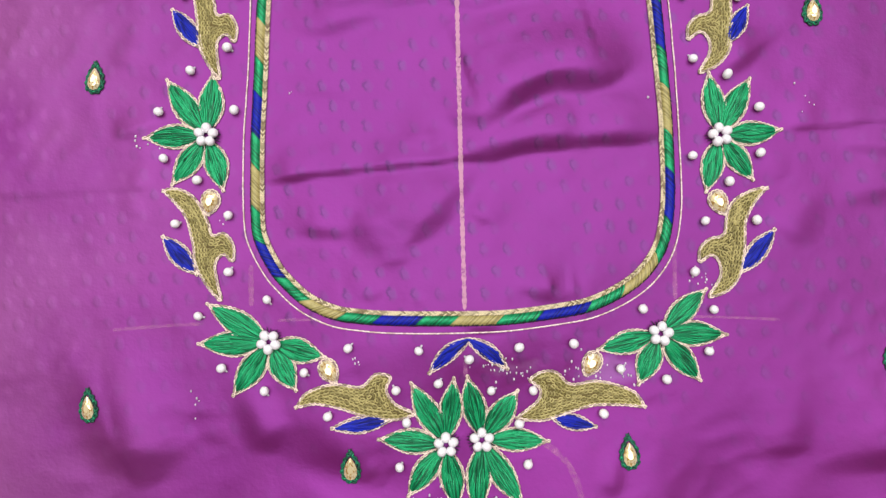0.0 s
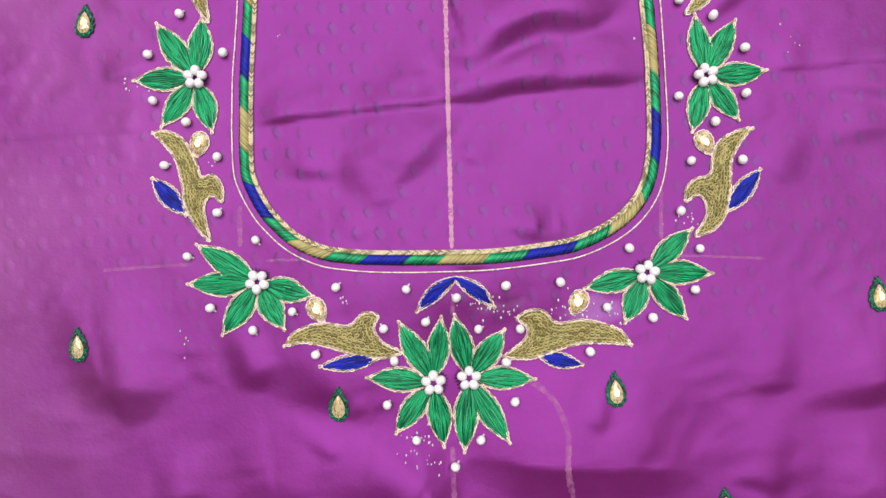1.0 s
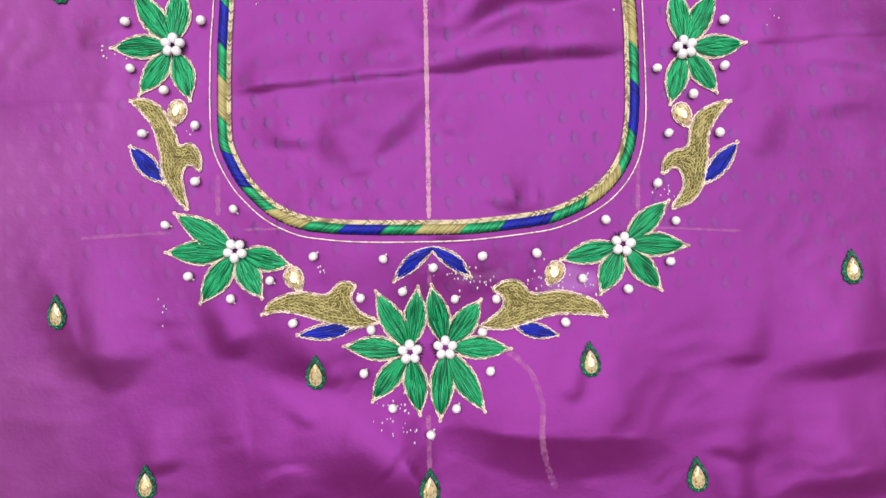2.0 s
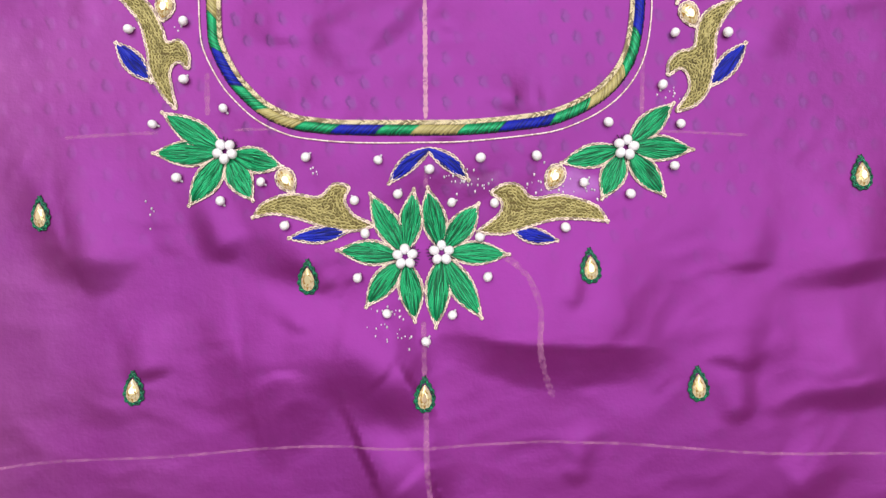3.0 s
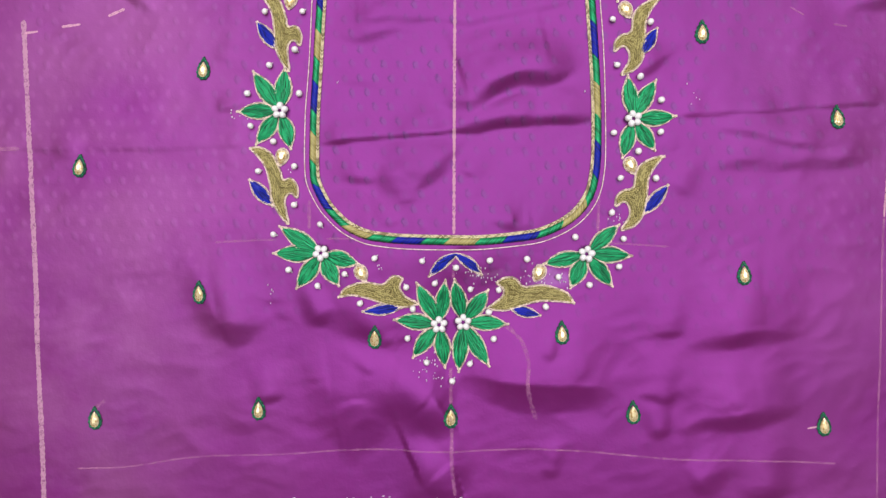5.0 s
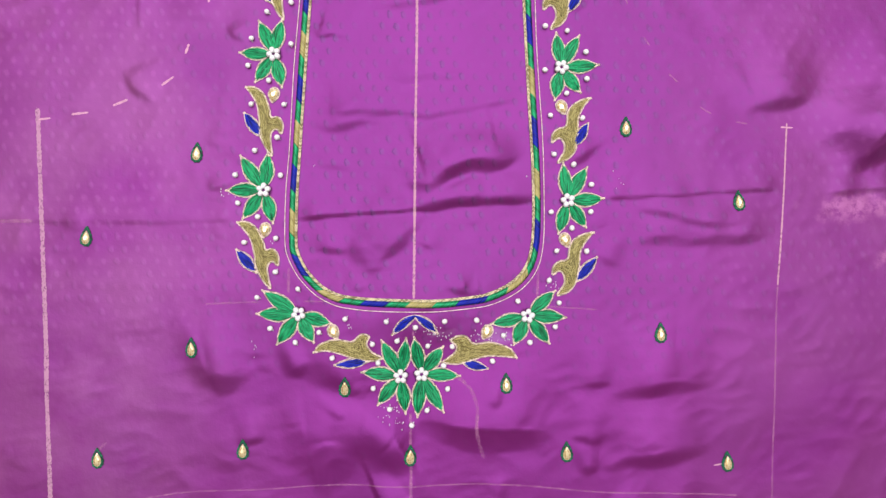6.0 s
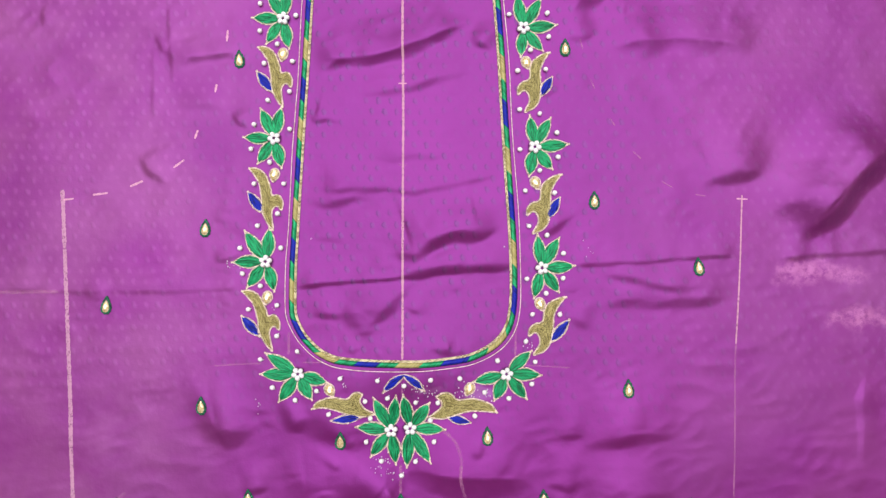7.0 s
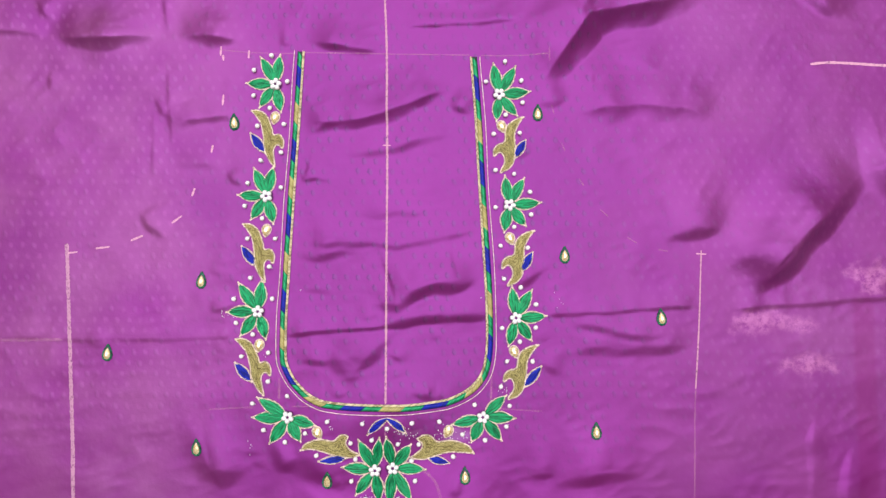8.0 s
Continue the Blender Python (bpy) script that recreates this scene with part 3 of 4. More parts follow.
# ---- the setting ----
def slab(name, x0, x1, y0, y1, z0, z1, mat, label, category):
    bm = bmesh.new()
    bmesh.ops.create_cube(bm, size=1.0, matrix=Matrix.LocRotScale(((x0 + x1) / 2, (y0 + y1) / 2, (z0 + z1) / 2), None, (x1 - x0, y1 - y0, z1 - z0)))
    me = bpy.data.meshes.new(name)
    bm.to_mesh(me)
    bm.free()
    me.materials.append(mat)
    return tagged(new(name, me), label, category, kind="structure")


# Walls and ceiling are unseen, added to bound and bounce the light.
def room():
    a, b, c, d, h, t = -2.2, 2.2, -1.9, 3.3, CEILING, 0.12
    slab("floor", a - t, b + t, c - t, d + t, FLOOR - 0.05, FLOOR, WOOD, "plain brown floor under the spread cloth", "floor")
    slab("wall_south", a - t, b + t, c - t, c, FLOOR, h, PLASTER, "unseen plain wall added to bounce light", "wall")
    slab("wall_north", a - t, b + t, d, d + t, FLOOR, h, PLASTER, "unseen plain wall added to bounce light", "wall")
    slab("wall_west", a - t, a, c, d, FLOOR, h, PLASTER, "unseen plain wall added to bounce light", "wall")
    slab("wall_east", b, b + t, c, d, FLOOR, h, PLASTER, "unseen plain wall added to bounce light", "wall")
    # Ceiling left open only where the added lamp shines through.
    x0, x1, y0, y1 = LAMP_OPENING
    bm = bmesh.new()
    for p0, p1, q0, q1 in ((a - t, x0, c - t, d + t), (x1, b + t, c - t, d + t), (x0, x1, c - t, y0), (x0, x1, y1, d + t)):
        bmesh.ops.create_cube(bm, size=1.0, matrix=Matrix.LocRotScale(((p0 + p1) / 2, (q0 + q1) / 2, h + t / 2), None, (p1 - p0, q1 - q0, t)))
    me = bpy.data.meshes.new("ceiling")
    bm.to_mesh(me)
    bm.free()
    me.materials.append(PLASTER)
    tagged(new("ceiling", me), "unseen plain ceiling added round the lamp's opening", "ceiling", kind="structure")


def cloth():
    nx, ny = len(GX), len(GY)
    gx, gy = np.meshgrid(GX, GY)
    gz = GZ.copy()
    rim = np.zeros_like(gz, bool)
    rim[0], rim[-1], rim[:, 0], rim[:, -1] = True, True, True, True
    gz[rim] = FLOOR + 0.0001
    v = np.stack([gx, gy, gz], -1).reshape(-1, 3)
    i = (np.arange(ny - 1)[:, None] * nx + np.arange(nx - 1)).ravel()
    quads = np.stack([i, i + 1, i + nx + 1, i + nx], 1)
    me = bpy.data.meshes.new("silk_cloth")
    me.vertices.add(len(v))
    me.vertices.foreach_set("co", v.ravel())
    me.loops.add(quads.size)
    me.loops.foreach_set("vertex_index", quads.ravel())
    me.polygons.add(len(quads))
    me.polygons.foreach_set("loop_start", np.arange(0, quads.size, 4))
    me.polygons.foreach_set("loop_total", np.full(len(quads), 4))
    me.update(calc_edges=True)
    me.polygons.foreach_set("use_smooth", np.ones(len(quads), bool))
    me.materials.append(SILK)
    tagged(new("silk_cloth", me), "creased purple shot-silk blouse cloth spread flat on the floor", "cloth")


room()
cloth()

# ---- chalk marks ----


def chalk_line(pts, width, mat=None, label="pale pink tailor's chalk line drawn on the purple silk", name="chalk_line", ends=0.6):
    rng = random.Random(int(abs(pts[0][0] * 7 + pts[0][1] * 13)))
    p = spline(np.array(pts, float) * MM, 0.9 * MM)
    t, n = normals(p)
    k = np.linspace(0, 1, len(p))
    w = width * MM * 0.5 * np.minimum(1.0, np.minimum(k, 1 - k) * len(p) * 0.3 + ends)
    w = w * np.array([rng.uniform(0.75, 1.2) for _ in p])
    heap = Heap()
    v = np.vstack([np.c_[p - n * w[:, None], np.full(len(p), 0.10 * MM)], np.c_[p, np.full(len(p), 0.20 * MM)], np.c_[p + n * w[:, None], np.full(len(p), 0.10 * MM)]])
    c = len(p)
    heap.add(v, [(j * c + i, j * c + i + 1, (j + 1) * c + i + 1, (j + 1) * c + i) for j in range(2) for i in range(c - 1)])
    mid = p[len(p) // 2]
    ob = drape(name, heap, mat or CHALK, None, (mid[0], mid[1], float(relief(*mid))))
    return tagged(ob, label, "chalk mark", "chalk marks on the cloth")


chalk_line([(-2, 330), (-1.6, 308), (-0.1, 268), (0.6, 181), (0.4, 122), (0.4, 60), (0.5, 10)], 1.6, LINE, label="long straight chalk centre line down the neck opening")
chalk_line([(0.4, -6), (0.2, -14)], 1.4, FAINT)
chalk_line([(-1.0, -61), (-0.8, -78), (-0.3, -95), (-0.3, -108), (0.2, -116), (1.7, -128)], 1.9, FAINT, "rubbed chalk centre line below the embroidered neckline")
chalk_line([(-124.5, 270.8), (-104, 269), (-86, 268.3), (-70, 268.2)], 0.9, FAINT)
chalk_line([(-62, 269), (-0.1, 267.8), (62, 267)], 1.0, FAINT, "thin chalk line across the top of the neck opening")
chalk_line([(70, 266.9), (95, 266.5), (121, 266.9)], 0.9, FAINT)
chalk_line([(-234.8, 126), (-234, 118), (-231.5, 73), (-228.6, 24), (-226, -20), (-224.4, -58), (-222, -95), (-220, -138)], 2.7, WORN, label="broad chalk side line marking the edge of the blouse")
chalk_line([(231.8, 121), (231.6, 116), (229.8, 81), (228.5, 60), (227.6, 48), (225.6, 20)], 1.1, LINE, "wavering thin chalk side line on the silk")
chalk_line([(225.6, 19.5), (224.8, 7.5), (224, -25), (223.2, -58), (222, -95), (221, -138)], 1.1, FAINT, "rubbed end of a thin chalk side line")
for a, b in (((-234, 118.8), (-226.5, 119.8)), ((-213.4, 122.3), (-203, 123.6)), ((-187.8, 128.1), (-178.8, 131.9)), ((-157.8, 141), (-150.4, 146.4))):
    chalk_line([a, b], 1.4, label="short chalk dash of a curved armhole line")
for a, b in (((-143.4, 161), (-141.4, 167)), ((-129.6, 193.3), (-128.6, 199)), ((-121.8, 228.8), (-121.4, 237)), ((-121.9, 262.7), (-122.2, 267)), ((-123.7, 273.5), (-124.1, 266.5)), ((-103, 270.5), (-103.2, 264.5))):
    chalk_line([a, b], 1.5, label="short chalk dash of a curved armhole line")
for a, b in (((120.4, 272), (120.7, 262)), ((122.6, 229.5), (124.6, 222.7)), ((129.5, 201.6), (132.3, 194.9)), ((142.5, 173.9), (145.8, 168.9)), ((157.7, 151.4), (163.4, 145.9)), ((177.3, 130.6), (184.3, 126.4)), ((200, 121.5), (207, 120.5))):
    chalk_line([a, b], 1.0, FAINT, "faint chalk dash of a curved armhole line")
chalk_line([(228, 118.6), (235.5, 118.2)], 1.0)
chalk_line([(-2.6, 198.6), (3.2, 198.6)], 1.0)
chalk_line([(-2.6, 142.6), (3.2, 142.4)], 0.9, FAINT)
chalk_line([(315.7, 260), (330, 261.3), (350, 260.5), (371, 259.1), (400, 258)], 1.9, label="thick chalk stroke near the edge of the cloth")
chalk_line([(-127.8, 5.3), (-107, 6.5), (-95, 6.8)], 1.2, FAINT)
chalk_line([(-68, 7.4), (-60, 7.6), (-52, 7.4)], 0.9, FAINT)
chalk_line([(75, 5.9), (95, 5.1), (114, 3.9)], 1.0, FAINT)
chalk_line([(-77.3, 28), (-77.4, 13)], 1.9, FAINT)
chalk_line([(77.3, 32), (76.8, 12)], 1.6, FAINT)
chalk_line([(-202, -117), (-175, -115.7), (-149, -111.5), (-129, -109.3), (-89, -107.9), (-49, -105), (0.7, -105.3), (40, -103.7), (70, -104.5), (90, -106), (120, -108), (163, -108), (200, -109)], 1.0, FAINT, "long wavering chalk hem line across the silk")
chalk_line([(26, -37), (31.7, -41), (36.7, -47), (40, -57), (39.6, -69), (41.5, -79), (44.5, -88)], 2.2, FAINT, "curved rubbed chalk stroke beside the double flower")
chalk_line([(-300, 55), (-270, 55.4), (-236, 55.8)], 2.2, FAINT, "smeared chalk along a pressed crease")
chalk_line([(-295, -35), (-281, -23)], 1.1)
chalk_line([(-195, -86), (-187, -80)], 2.0, FAINT)
chalk_line([(186, -91), (191, -90)], 0.9)

# ---- embroidered neckline ----
NECK = [(-64.6, 269.5), (-66.9, 222.8), (-69.4, 180.7), (-71.8, 139), (-73.6, 105), (-75, 80), (-75.4, 60), (-75.3, 43), (-73.8, 36), (-69.6, 27.6),
        (-65.5, 22), (-57.3, 14.4), (-47, 9.4), (-36.8, 7.6), (-23.5, 6.6), (1.6, 6.1), (16.3, 6.3), (34.7, 8.2), (47, 10.6), (59.4, 16.4),
        (67.7, 23.4), (73.2, 32.5), (75.9, 45), (76.6, 59.2), (76.4, 76), (75.5, 100), (73, 139), (70.6, 180.7), (68.4, 222.8), (65.2, 265.5)]


def neckline():
    rng = random.Random(5)
    hub, origin = thing("neckline_border", 1.6 * MM, 6.1 * MM, "U-shaped neckline border in green, blue and gold satin stitch", "embroidery")
    step = 0.40 * MM
    p = spline(np.array(NECK) * MM, step)
    t, n = normals(p)  # n points to the inside of the U
    mid = int(np.argmin(np.hypot(p[:, 0] - 0.0041, p[:, 1] - 0.0061)))
    half, slant = 1.62 * MM, 4.0 * MM
    lean = int(slant / step / 2)

    def colour(i):
        period = (55.5 if i < mid else 64.0) * MM
        k = ((i - mid) * step / period + 0.135) % 1.0
        return 0 if k < 0.27 else (1 if k < 0.50 else (2 if k < 0.78 else 3))

    runs, begin = [], lean
    for i in range(lean, len(p) - lean):
        if i + 1 == len(p) - lean or colour(i + 1) != colour(i):
            runs.append((begin, i + 1, colour(i)))
            begin = i + 1
    for a, b, c in runs:
        heap = Heap()
        for i in range(a, b):
            k = np.linspace(-1, 1, 6)
            j = np.clip(i + np.round(k * lean).astype(int), 0, len(p) - 1)
            edge = half * (rng.uniform(0.90, 1.10) + 0.10 * (i % 4 == 0))
            q = p[j] + n[j] * (k * edge)[:, None]
            z = (0.25 + 1.15 * np.sqrt(np.clip(1 - np.abs(k) ** 2.2, 0, 1)) + rng.uniform(-0.04, 0.1)) * MM
            heap.strand(np.c_[q, z], 0.30 * MM * np.array([0.8, 1, 1, 1, 1, 0.8]) * rng.uniform(0.85, 1.15))
        band = drape("satin_band", heap, (OLIVE, GREEN, BLUE, GREEN)[c], hub, origin, ("gold satin stitch", "green satin stitch", "blue satin stitch", "green satin stitch")[c])
        tagged(band, kind="stuff")
    # Jagged shade along the satin's outer edge, made as near-black strands.
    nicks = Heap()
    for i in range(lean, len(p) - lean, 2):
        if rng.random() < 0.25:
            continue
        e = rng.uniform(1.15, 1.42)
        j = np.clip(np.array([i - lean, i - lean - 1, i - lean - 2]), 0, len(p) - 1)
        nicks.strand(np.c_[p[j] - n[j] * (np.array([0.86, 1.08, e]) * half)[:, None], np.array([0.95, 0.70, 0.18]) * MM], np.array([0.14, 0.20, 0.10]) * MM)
    drape("edge_stitches", nicks, BLACK, hub, origin, "dark strands standing in for shade along the satin's edge")
    # Near-black sheet, wider than the satin, painting the shade beneath it.
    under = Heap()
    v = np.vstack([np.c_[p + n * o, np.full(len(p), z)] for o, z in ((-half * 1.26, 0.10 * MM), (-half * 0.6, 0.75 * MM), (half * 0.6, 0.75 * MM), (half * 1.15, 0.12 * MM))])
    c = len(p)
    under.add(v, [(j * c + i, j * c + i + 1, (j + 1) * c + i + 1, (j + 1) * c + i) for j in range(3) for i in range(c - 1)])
    drape("padding", under, BLACK, hub, origin, "near-black sheet standing in for shade under the satin")
    for off, lean_to in ((2.15, 1), (2.95, -1)):
        heap = Heap()
        q = spline((p + n * off * MM)[::4], 0.90 * MM)
        tq, nq = normals(q)
        for i in range(len(q)):
            k = np.linspace(-1, 1, 4)
            w = tq[i] * 0.72 * MM + nq[i] * lean_to * 0.46 * MM
            z = 0.65 * MM + 0.2 * MM * (1 - k**2) + rng.uniform(-0.04, 0.1) * MM
            heap.strand(np.c_[q[i] + np.outer(k, w), z], 0.25 * MM * np.array([0.6, 1, 1, 0.6]))
        drape("herringbone_edge", heap, CREAM, hub, origin, "pale gold herringbone stitch")
    heap = Heap()
    cord(heap, (p - n * (4.35 * MM + 0.25 * MM * np.sin(np.arange(len(p)) / 37.0))[:, None])[::5], 0.30 * MM, 1.0 * MM, 0.36 * MM, rng, 0.15)
    drape("outer_cord", heap, PINK, hub, origin, "thin pinkish white cord")


neckline()


# ---- flowers ----
def flower(x, y, petals, turn, label, halves=4.3, seed=1):
    rng = random.Random(seed)
    hub, origin = thing("embroidered_flower", x * MM, y * MM, label, "embroidered flower", "flowers round the neckline")
    for angle, length in petals:
        blade = Blade(x + 2.6 * math.cos(radians(angle)), y + 2.6 * math.sin(radians(angle)), angle, length - 3.4, 0.90 * halves * rng.uniform(0.95, 1.08), rng.uniform(-0.4, 0.4))
        heap = Heap()
        blade.satin(heap, 125, rng, 0.20)
        petal = drape("petal", heap, GREEN, hub, origin, "green satin-stitched petal")
        dark = Heap()
        blade.fringe(dark, rng)
        drape("rim_stitches", dark, DARKGREEN, petal, (0, 0, 0), "dark green rim stitches")
        rim = Heap()
        tip = blade.at(1.02, 0.0)[:, :2]
        chain(rim, np.vstack([blade.rim(-1, 0.03, 0.985, 1.08), tip]), rng=rng)
        chain(rim, np.vstack([blade.rim(1, 0.03, 0.985, 1.08), tip]), rng=rng)
        drape("outline_cord", rim, ZARI, petal, (0, 0, 0), "pale gold chain-stitch outline")
    for child in hub.children:
        for sub in child.children:
            sub.location = -child.location - Vector(origin)
    ring = Heap()
    for i in range(26):
        a = 2 * math.pi * (i + rng.uniform(-0.2, 0.2)) / 26
        r = np.array([2.2, 4.0, rng.uniform(4.8, 5.6)]) * MM
        ring.strand(np.c_[x * MM + r * math.cos(a), y * MM + r * math.sin(a), np.array([0.3, 0.95, 1.05]) * MM], np.array([0.22, 0.22, 0.12]) * MM)
    drape("centre_stitches", ring, BLACK, hub, origin, "dark stitches under the beads")
    for i in range(5):
        a = radians(turn + 72 * i)
        heap = Heap()
        ball(heap, x * MM + 2.72 * MM * math.cos(a), y * MM + 2.72 * MM * math.sin(a), 2.0 * MM, rng.uniform(1.84, 2.0) * MM, a + math.pi / 2)
        drape("bead", heap, PEARL, hub, origin, "round white pearl bead")


SIDE = "green satin-stitch flower with gold outlines and pearl beads"
LOWER = "green satin-stitch flower with gold outlines below the neckline"
flower(-7.2, -38.0, [(118.5, 25.4), (82, 24.0), (174, 24.2), (-128.5, 22.5), (-82, 23.3)], 20, "green satin flower with gold outlines, joined to its twin flower", 4.2, 11)
flower(5.6, -36.7, [(101.5, 23.5), (52.5, 21.9), (-2, 23.9), (-59, 27.0), (-95, 26.6)], 90, "green satin flower with long lower petals, joined to its twin", 4.2, 12)
flower(-70.6, -0.2, [(148, 26.9), (180.5, 26.2), (-125, 23.4), (-61, 20.3), (-16, 21.6)], 50, LOWER, 4.5, 13)
flower(70.7, -0.2, [(42, 23.5), (-2, 24.1), (-51, 22.1), (-115, 20.1), (-167, 23.4)], 80, LOWER, 4.2, 14)
flower(-93.2, 76.1, [(85, 23.7), (125, 26.1), (181, 23.4), (-126, 22.4), (-74, 21.5)], 15, SIDE, 4.4, 15)
flower(95.1, 71.4, [(97, 23.8), (60, 24.2), (4, 22.8), (-55, 20.5), (-105, 21.5)], 30, SIDE, 4.2, 16)
flower(-88.1, 160.8, [(78, 23.0), (115, 23.6), (177, 21.9), (-124, 21.1), (-76, 21.4)], 40, SIDE, 4.2, 17)
flower(90.8, 154.3, [(98, 22.6), (61, 23.4), (5, 23.8), (-52, 20.0), (-101, 20.8)], 65, SIDE, 4.2, 18)
flower(-82.6, 244.4, [(82, 23.2), (119, 24.2), (177, 22.3), (-125, 21.3), (-79, 21.6)], 10, SIDE, 4.1, 19)
flower(83.6, 237.1, [(100, 24.4), (60, 25.0), (6, 23.6), (-50, 21.3), (-96, 20.6)], 55, SIDE, 4.1, 20)


# ---- gold scroll leaves ----
def fill_outline(pts, step=0.6 * MM):
    """A closed outline as even points; corners stay where two points lie close together."""
    return spline(np.array(pts, float) * MM, step, closed=True)


def inside(poly, q):
    x, y = q[:, 0][:, None], q[:, 1][:, None]
    x0, y0 = poly[:, 0], poly[:, 1]
    x1, y1 = np.roll(x0, -1), np.roll(y0, -1)
    cross = ((y0 > y) != (y1 > y)) & (x < (x1 - x0) * (y - y0) / np.where(y1 == y0, 1e-12, y1 - y0) + x0)
    return cross.sum(1) % 2 == 1


def gap_to(poly, q):
    return np.sqrt(((q[:, None] - poly[None]) ** 2).sum(-1)).min(1)


def scroll_leaf(pts, dx=0.0, dy=0.0, turn=0.0, seed=3, label="gold chain-stitched scroll leaf with a curled lobe"):
    rng = random.Random(seed)
    mx, my = np.mean(pts, 0)
    c, k = math.cos(radians(turn)), math.sin(radians(turn))
    pts = [(mx + dx + c * (x - mx) - k * (y - my), my + dy + k * (x - mx) + c * (y - my)) for x, y in pts]
    poly = fill_outline(pts)
    if (np.roll(poly[:, 0], -1) * poly[:, 1] - poly[:, 0] * np.roll(poly[:, 1], -1)).sum() > 0:
        poly = poly[::-1]
    c = poly.mean(0)
    hub, origin = thing("scroll_leaf", c[0], c[1], label, "embroidered leaf", "gold leaves round the neckline")
    # Padding: a low mound under the stitches.
    lo, hi = poly.min(0), poly.max(0)
    cell = 0.55 * MM
    gx, gy = np.meshgrid(np.arange(lo[0], hi[0] + cell, cell), np.arange(lo[1], hi[1] + cell, cell))
    q = np.c_[gx.ravel(), gy.ravel()]
    deep = np.where(inside(poly, q), gap_to(poly, q), -gap_to(poly, q))
    wide = gx.shape[1]
    mound = Heap()
    faces = []
    for r in range(gx.shape[0] - 1):
        for k in range(wide - 1):
            i = r * wide + k
            if min(deep[i], deep[i + 1], deep[i + wide], deep[i + wide + 1]) > -0.25 * MM:
                faces.append((i, i + 1, i + wide + 1, i + wide))
    z = 0.12 * MM + 0.75 * MM * np.clip(deep / (3 * MM), 0, 1) ** 0.6
    mound.add(np.c_[q, z], faces)
    drape("padding", mound, UMBER, hub, origin)
    rows = Heap()
    for ring in range(1, 9):
        d = (ring * 1.12 - 0.10) * MM
        t, n = normals(np.vstack([poly[-1:], poly, poly[:1]]))
        n = n[1:-1]
        inner = poly + n * d
        ok = inside(poly, inner) & (gap_to(poly, inner) > 0.95 * d)
        last = None
        for i in range(len(inner)):
            if not ok[i]:
                continue
            if last is not None and np.linalg.norm(inner[i] - last) < 1.5 * MM:
                continue
            last = inner[i]
            w, m = t[i + 1], n[i]
            zz = 0.30 * MM + 0.75 * MM * min(1.0, d / (3 * MM)) ** 0.6 + rng.uniform(-0.03, 0.1) * MM
            for s in (-1, 1):
                k = np.array([[-1.05, 0.05], [-0.25, 0.46], [0.55, 0.40], [0.95, 0.02]])
                path = last + np.outer(k[:, 0], w) * MM * 0.95 + np.outer(k[:, 1] * s, m) * MM
                rows.strand(np.c_[path, zz + np.array([-0.15, 0.12, 0.12, -0.05]) * MM], np.array([0.18, 0.27, 0.27, 0.16]) * MM)
    drape("chain_fill", rows, OLIVE, hub, origin, "rows of antique gold chain stitch")
    rim = Heap()
    chain(rim, np.vstack([poly, poly[:1]])[::2], rng=rng)
    drape("outline_cord", rim, ZARI, hub, origin, "pale gold chain-stitch outline")


LEAF_L3 = [(-109.2, 55.9), (-108.4, 56.4), (-103.3, 56.2), (-97.7, 52.6), (-93.5, 44.8), (-91.6, 39.2), (-87.0, 39.6), (-83.7, 35), (-83.9, 30), (-84.6, 29.6),
           (-87.3, 32.1), (-90.4, 29), (-89.7, 21.9), (-88.2, 15.9), (-88.9, 15.5), (-93.6, 21), (-97.4, 28.3), (-98.7, 36.6), (-101.2, 46), (-105.4, 51.8)]
LEAF_R3 = [(111.4, 51.6), (110.6, 51.9), (105.5, 50.6), (100.3, 47.8), (97, 43.2), (95.2, 35.2), (90.1, 33.5), (86.5, 30.1), (86.2, 26.0), (86.9, 25.7),
           (90.6, 27.7), (93.2, 24.8), (93.3, 19.7), (89.2, 13.2), (89.9, 12.7), (95.7, 14.8), (100, 19.8), (102.4, 29.7), (103.4, 39.9), (107.2, 47)]
LEAF_L2 = [(-60.6, -23.6), (-60.0, -22.6), (-56.7, -18.6), (-47.4, -15.8), (-37.2, -16.8), (-32, -12.5), (-27.2, -13.0), (-26.6, -13.8),
           (-28.2, -18.2), (-25.1, -23.2), (-18.6, -26.4), (-18.6, -27.0), (-25.2, -28.7), (-35.3, -27.3), (-45.5, -23.9), (-53.6, -22.5)]
LEAF_R2 = [(64, -26), (63.5, -25.0), (59.6, -20.3), (48, -16.8), (37.9, -17.6), (33, -13.3), (27.9, -12.8), (23.6, -15.3), (23.6, -16.0),
           (27.1, -19.3), (25.6, -23.6), (18.8, -28.9), (19.0, -29.6), (27.4, -30.2), (35.5, -28), (45.7, -25.2), (55.7, -25.2)]
scroll_leaf(LEAF_L3, seed=31)
scroll_leaf(LEAF_L3, 2.0, 82.8, -6.0, seed=32)
scroll_leaf(LEAF_L3, 7.6, 167.8, -4.6, seed=33)
scroll_leaf(LEAF_R3, seed=34)
scroll_leaf(LEAF_R3, -1.2, 82.8, 3.5, seed=35)
scroll_leaf(LEAF_R3, -7.4, 166.7, 7.1, seed=36)
scroll_leaf(LEAF_L2, seed=37, label="gold chain-stitched scroll leaf lying along the neckline curve")
scroll_leaf(LEAF_R2, seed=38, label="gold chain-stitched scroll leaf lying along the neckline curve")


